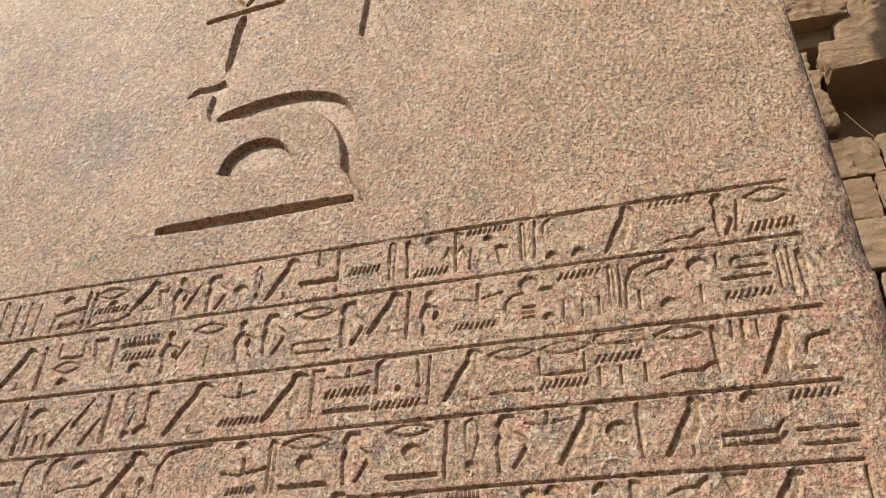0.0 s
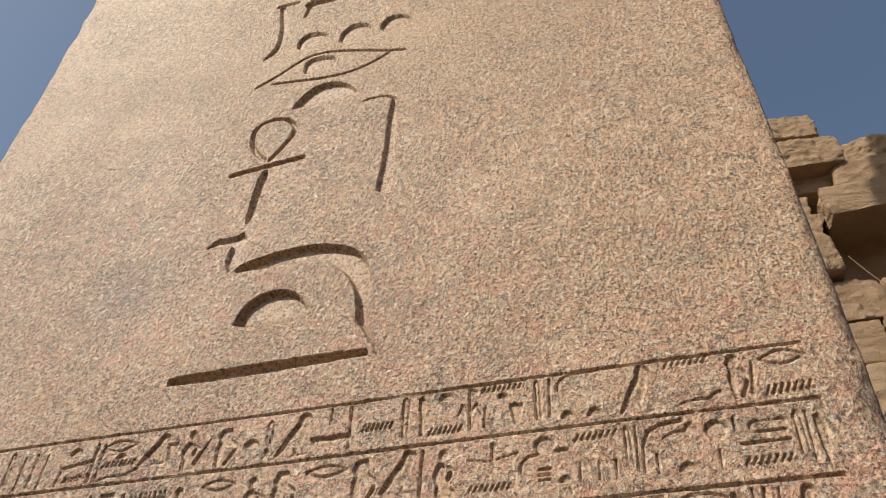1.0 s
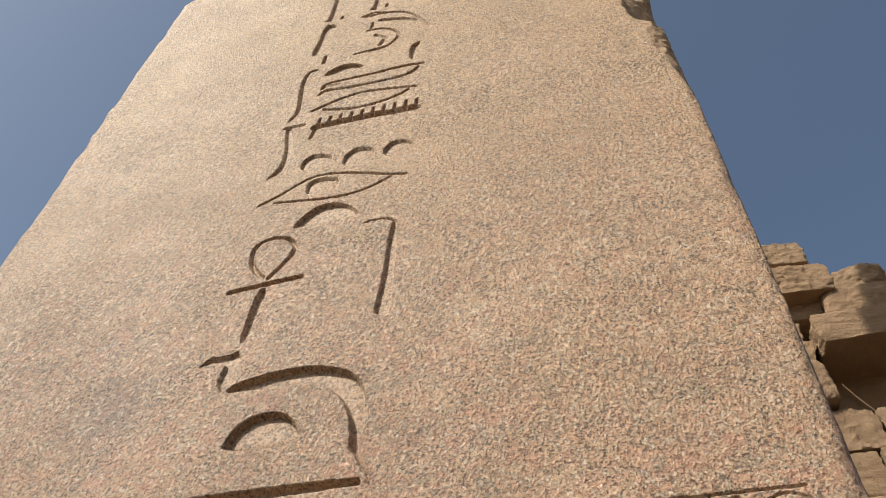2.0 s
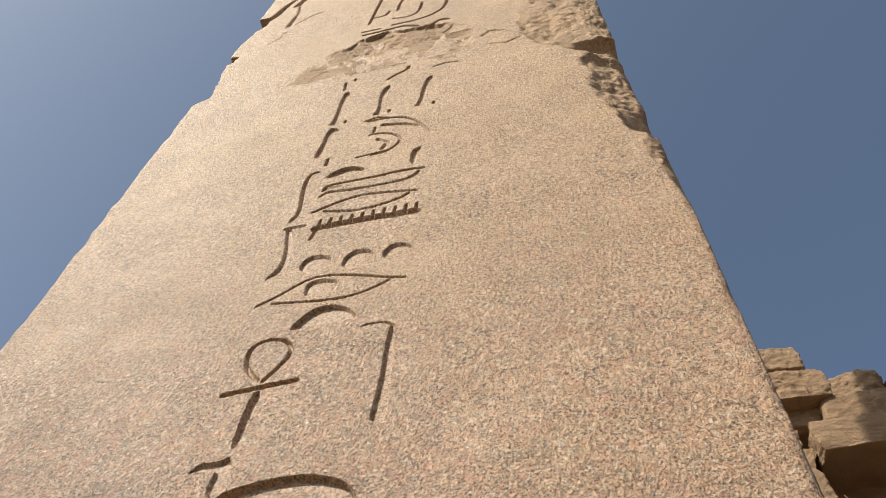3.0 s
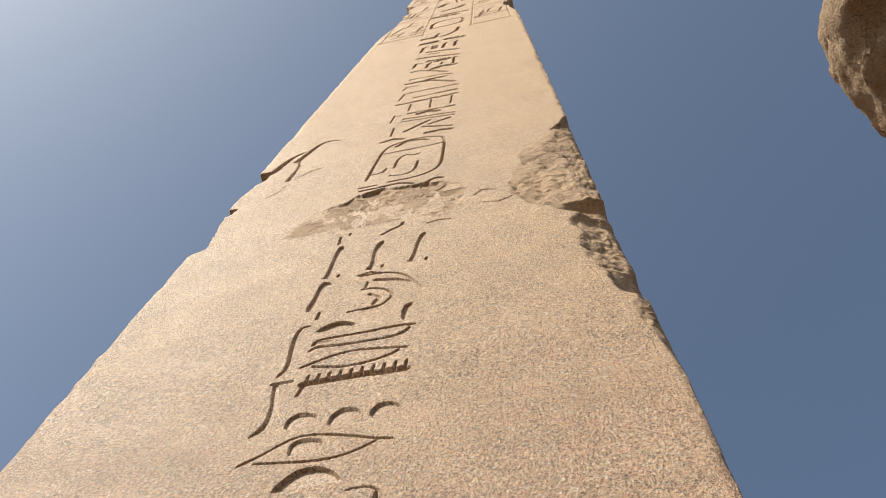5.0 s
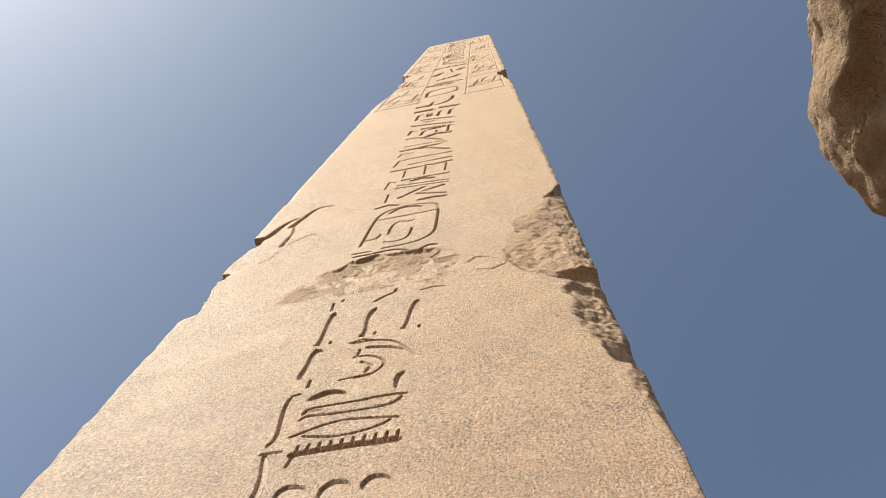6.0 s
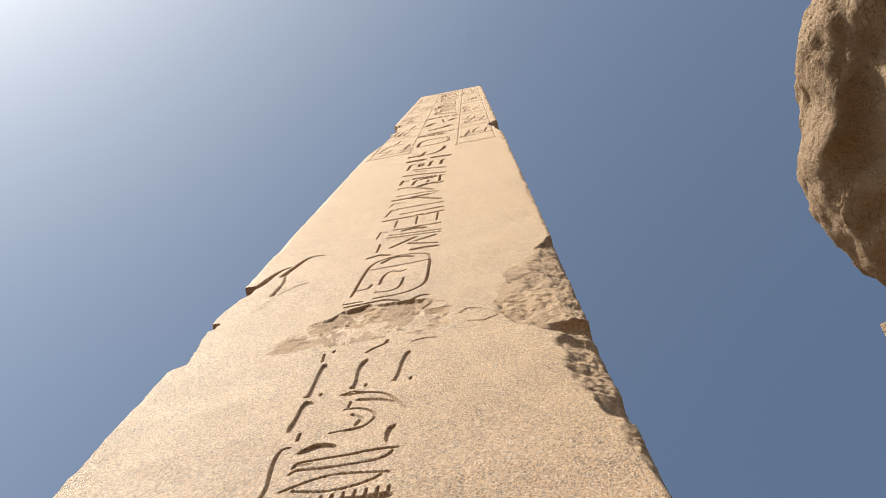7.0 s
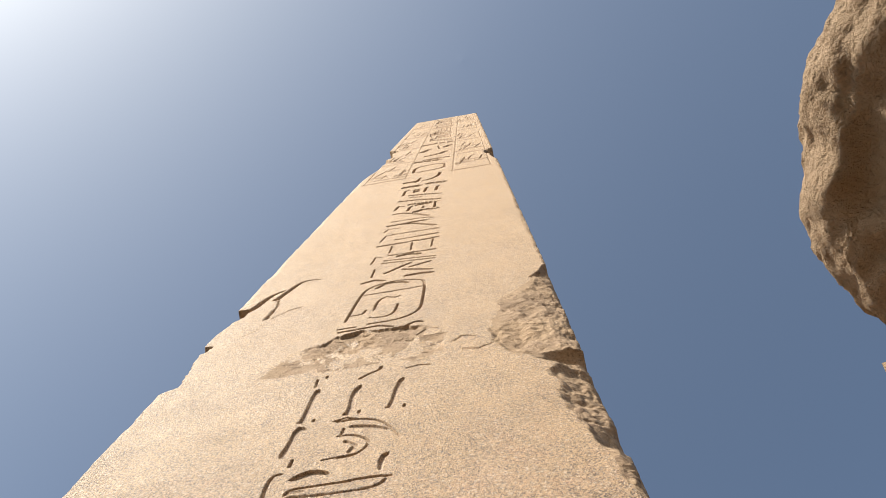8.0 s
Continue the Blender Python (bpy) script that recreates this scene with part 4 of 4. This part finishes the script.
def shaft_piece(name, xs, zs, parent, label, cap=False):
    """A length of the shaft: xs runs from -1 to 1 across the front, whose carved surface is a sheet that joins the other three faces."""
    rows, cols = len(zs), len(xs)
    ux = np.asarray(xs) * half(2.45)
    X, Z, D, M = relief(ux, np.asarray(zs))
    verts = np.stack([X, D + SLOPE * Z, Z], -1).reshape(-1, 3)
    idx = np.arange(rows * cols).reshape(rows, cols)
    quads = np.stack([idx[:-1, :-1], idx[:-1, 1:], idx[1:, 1:], idx[1:, :-1]], -1).reshape(-1, 4)
    mats = M[:-1, :-1].reshape(-1)
    z = np.asarray(zs)
    hb = half(z)
    right = np.stack([hb - 0.0, BACK - SLOPE * z, z], -1)
    left = np.stack([-hb, BACK - SLOPE * z, z], -1)
    a, b = rows * cols + np.arange(rows), rows * cols + rows + np.arange(rows)
    side = lambda p, q: np.stack([p[:-1], q[:-1], q[1:], p[1:]], -1)
    more = np.concatenate([side(idx[:, -1], a), side(a, b), side(b, idx[:, 0])])
    me = bpy.data.meshes.new(name)
    me.from_pydata(np.concatenate([verts, right, left]).tolist(), [], np.concatenate([quads, more]).tolist())
    for m in (GRANITE, CHISELLED_SHADED, BROKEN):
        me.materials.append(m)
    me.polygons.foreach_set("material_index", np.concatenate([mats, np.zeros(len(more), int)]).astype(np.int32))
    smooth = np.concatenate([np.ones(len(quads), bool), np.zeros(len(more), bool)])
    me.polygons.foreach_set("use_smooth", smooth)
    me.update()
    return place(name, me, (GRANITE, CHISELLED_SHADED, BROKEN), parent, label)


def spaced(*spans):
    out = []
    for a, b, step in spans:
        n = max(1, round((b - a) / step))
        out += [a + (b - a) * k / n for k in range(n)]
    return np.array(out + [spans[-1][1]])


obelisk = thing("obelisk", (0, 1.2, 0), "tall red granite obelisk carved with sunk hieroglyphs, chipped edges", "obelisk")
shaft_piece("foot", spaced((-1, -0.98, 0.005), (-0.98, 0.98, 0.2), (0.98, 1, 0.005)), spaced((FOOT, 1.70, 0.15)), obelisk, "plain granite foot of the shaft")
shaft_piece("inscription_band", spaced((-1, -0.97, 0.004), (-0.97, -0.62, 0.006), (-0.62, 0.95, 0.0020), (0.95, 1, 0.003)), spaced((1.70, 1.84, 0.006), (1.84, SEAM, 0.0024)), obelisk, "close rows of small sunk hieroglyphs between ruled lines")
zs = [SEAM]
while zs[-1] < TOP - 0.3:
    h = zs[-1] - 1.5
    zs.append(zs[-1] + min(0.25, max(0.0032, (1.25 if h < 3 else 0.5) * (1.96 + h * h) / 2036)))
shaft_piece("shaft", spaced((-1, -0.96, 0.004), (-0.96, -0.28, 0.011), (-0.28, 0.28, 0.003), (0.28, 0.5, 0.011), (0.5, 0.88, 0.010), (0.88, 1, 0.004)), np.array(zs + [TOP]), obelisk, "polished granite shaft with one column of large sunk signs")
bm = bmesh.new()
h = half(TOP)
ring = [bm.verts.new(v) for v in ((-h, SLOPE * TOP, TOP), (h, SLOPE * TOP, TOP), (h, BACK - SLOPE * TOP, TOP), (-h, BACK - SLOPE * TOP, TOP))]
tip = bm.verts.new((0, BACK / 2, TOP + 2.9))
for k in range(4):
    bm.faces.new((ring[k], ring[(k + 1) % 4], tip))
part("pyramidion", bm, GRANITE, obelisk, "pointed granite tip")


# ---- rough stone blocks ----
def rough_block(size, seed, cuts=7, wear=0.03, hard=60.0):
    """A mesh of a weathered block, centred, with rounded uneven edges and a pitted skin."""
    bm = bmesh.new()
    bmesh.ops.create_cube(bm, size=2.0)
    bmesh.ops.subdivide_edges(bm, edges=bm.edges[:], cuts=cuts, use_grid_fill=True)
    sx, sy, sz = (s / 2 for s in size)
    shift = Vector((seed * 7.31, seed * 3.17, seed * 5.71))
    for v in bm.verts:
        c = v.co
        r = (abs(c.x) ** hard + abs(c.y) ** hard + abs(c.z) ** hard) ** (1 / hard)
        p = Vector((c.x / r * sx, c.y / r * sy, c.z / r * sz))
        n = p.normalized()
        d = wear * noise.fractal(p * 2.6 + shift, 1.0, 2.0, 3) + 0.55 * wear * noise.fractal(p * 11.0 + shift, 0.7, 2.0, 5) - 0.5 * wear * abs(noise.noise(p * 6.0 + shift))
        # worn corners, chipped more on some than on others
        corner = abs(c.x * c.y * c.z) ** 2
        v.co = p + n * d - n * corner * wear * (0.5 + 1.2 * noise.noise(p * 1.7 + shift))
    for f in bm.faces:
        f.smooth = True
    return bm


# ---- the ruined wall behind ----
wall = thing("temple_wall", (5.5, 9.1, 0), "ruined sandstone wall of rough weathered courses behind the obelisk", "wall", kind="structure")


def wall_block(x0, x1, y0, y1, z0, z1, seed, turn=(0, 0, 0), material=None, **more):
    bm = rough_block((x1 - x0, y1 - y0, z1 - z0), seed, **more)
    bm.transform(pose((x0 + x1) / 2, (y0 + y1) / 2, (z0 + z1) / 2, *turn))
    ob = part("block", bm, material or SANDSTONE, wall)
    ob.data.set_sharp_from_angle(angle=radians(38))
    return ob


fine = dict(cuts=34, wear=0.045)
wall_block(2.61, 4.05, 8.40, 9.38, 11.98, 12.52, 1, (0, 2, 3), **fine)            # topmost
wall_block(2.73, 4.21, 8.21, 9.53, 11.08, 11.68, 2, (0, 0, 2), **fine)
wall_block(2.73, 3.98, 8.51, 9.53, 10.78, 11.32, 3, (0, 0, 0), **fine)
wall_block(4.31, 5.17, 8.51, 9.67, 11.14, 11.89, 4, (0, 3, -4), cuts=30, wear=0.06, hard=4.0)
wall_block(5.21, 6.48, 8.55, 9.82, 11.12, 11.68, 5, (0, -2, 0), **fine)
wall_block(3.98, 5.21, 8.32, 9.53, 10.60, 11.17, 6, (0, 0, 0), cuts=30, wear=0.033, hard=12.0)
wall_block(3.65, 6.04, 8.05, 9.53, 9.88, 10.43, 7, (0, 0, -1), **fine)            # overhanging
wall_block(2.67, 3.54, 8.44, 9.53, 10.09, 10.69, 8, (0, 4, 0), **fine)
wall_block(3.18, 3.58, 8.32, 9.23, 9.70, 10.21, 9, (0, 14, 0), cuts=26, wear=0.03)
wall_block(2.66, 3.21, 8.48, 9.38, 8.98, 10.06, 10, **fine)
wall_block(3.18, 3.60, 8.25, 9.23, 9.03, 9.78, 11, (0, -6, 5), cuts=26, wear=0.036, hard=12.0)
wall_block(3.67, 6.04, 9.00, 9.98, 8.95, 10.18, 12, (0, 0, 0), **fine)            # set back under the overhang
wall_block(6.04, 7.69, 8.40, 9.67, 9.88, 10.78, 13)
wall_block(6.04, 7.54, 8.48, 9.67, 8.95, 9.91, 14)
wall_block(7.57, 9.48, 8.44, 9.67, 8.95, 9.80, 15)
rng = random.Random(4)
z, course = 8.95, 0
while z > 0.02:
    h = min(z, rng.uniform(0.62, 0.84))
    x = 1.9 + rng.uniform(-0.3, 0.3)
    while x < 9.2:
        w = rng.uniform(1.0, 1.85)
        near = z > 7.0 and x < 5.9
        wall_block(x, x + w - 0.018, 8.42 + rng.uniform(-0.045, 0.045), 9.9, z - h + 0.004, z - 0.004, 20 + course + int(x * 10), cuts=24 if near else 4, wear=0.04)
        x += w
    z -= h
    course += 17

# a slack wire on the wall
cable = bpy.data.curves.new("cable", "CURVE")
cable.dimensions, cable.bevel_depth = "3D", 0.005
line = cable.splines.new("POLY")
ends = (Vector((3.69, 8.17, 9.16)), Vector((3.96, 8.17, 8.63)))
line.points.add(10)
for k in range(11):
    p = ends[0].lerp(ends[1], k / 10) - Vector((0, 0, 0.02 * math.sin(math.pi * k / 10)))
    line.points[k].co = (*p, 1.0)
place("wire", cable, SANDSTONE, wall, "thin slack wire")


# ---- the broken wall beside the eye, with stones that hang over it ----
def cleft_stone(centre, planes, seed, dents=(), rings=150, spokes=200, rough=0.020):
    """A broken stone: a body bounded by planes (normal, distance) with ragged skin and hollows (place, size, depth)."""
    bm = bmesh.new()
    bmesh.ops.create_uvsphere(bm, u_segments=spokes, v_segments=rings, radius=1.0)
    c = Vector(centre)
    walls = [(Vector(n).normalized(), d) for n, d in planes]
    shift = Vector((seed * 3.3, seed * 1.7, seed * 2.9))
    skin = []
    for v in bm.verts:
        u = v.co.normalized()
        p = u * sum((max(u.dot(n), 0.0) / d) ** 26 for n, d in walls) ** (-1 / 26)
        bend = noise.fractal(p * 4.5 + shift, 1.0, 2.0, 2)
        grit = noise.fractal(p * 15 + shift, 0.8, 2.0, 5)
        skin.append((v, u, p, rough * (1.1 * bend + 0.9 * grit)))
    mean = sum(s[3] for s in skin) / len(skin)
    for v, u, p, d in skin:
        p = p + u * (d - mean)
        for at, size, depth in dents:
            p -= u * depth * max(0.0, 1 - ((p + c - Vector(at)).length / size) ** 2)
        v.co = p + c
    for f in bm.faces:
        f.smooth = True
    return bm


pier = thing("broken_wall", (2.0, -1.2, 0), "broken sandstone wall stub of rough courses beside the obelisk", "wall", kind="structure")
z, seed = 0.0, 300
while z < 2.5:
    for y in (-2.6, -1.75, -0.9):
        bm = rough_block((0.85, 0.84, 0.47), seed, cuts=5)
        bm.transform(Matrix.Translation((2.1, y + (0.2 if seed % 2 else 0.0), z + 0.235)))
        part("block", bm, SANDSTONE, pier)
        seed += 1
    z += 0.47
stone = part("overhanging_stone", cleft_stone((1.855, -1.30, 3.10), [
    ((-0.82, -0.05, -0.50), 0.59), ((-0.28, 0.40, -0.87), 0.545), ((-0.66, 0.66, 0.20), 0.525), ((-0.80, -0.55, 0.45), 0.352),
    ((-1.0, 0.0, 0.45), 0.428), ((0, 0, 1), 0.40), ((1, 0, 0), 0.6), ((0, -1, 0), 0.6), ((0, 1, 0), 0.8)], 5,
    dents=[((1.345, -1.289, 2.774), 0.04, 0.016), ((1.338, -1.25, 2.781), 0.04, 0.018), ((1.334, -1.21, 2.783), 0.04, 0.018), ((1.325, -1.16, 2.79), 0.04, 0.014)], rings=220, spokes=300, rough=0.018), SANDSTONE_ROUGH, None)
tagged(stone, "broken rough sandstone block overhanging the top of a wall", "stone block")
stone = part("wall_stone", cleft_stone((1.809, -0.66, 2.60), [
    ((-1.0, 0.0, 0.2), 0.475), ((0, 0, -1), 0.25), ((-0.7, 0.7, 0), 0.185), ((0, 0, 1), 0.25), ((1, 0, 0), 0.45), ((0.0, -1, 0), 0.25)], 9, rings=60, spokes=80), SANDSTONE_ROUGH, None)
tagged(stone, "small broken sandstone block on the wall top", "stone block")

# ---- unseen plain walls, added round the eye to cut sky fill light ----
court = SANDSTONE
for name, at, size in (("wall_south", (0.0, -7.4, 1.4), (26.0, 0.9, 2.8)), ("wall_west", (-8.5, 1.5, 2.2), (0.8, 17.0, 4.4)), ("wall_east", (11.5, 1.5, 2.2), (0.8, 17.0, 4.4))):
    bm = rough_block(size, len(name), cuts=9, wear=0.05, hard=60.0)
    bm.transform(Matrix.Translation(at))
    tagged(part(name, bm, court, None), "added unseen sandstone wall that cuts sky fill and bounce", "wall", kind="structure")
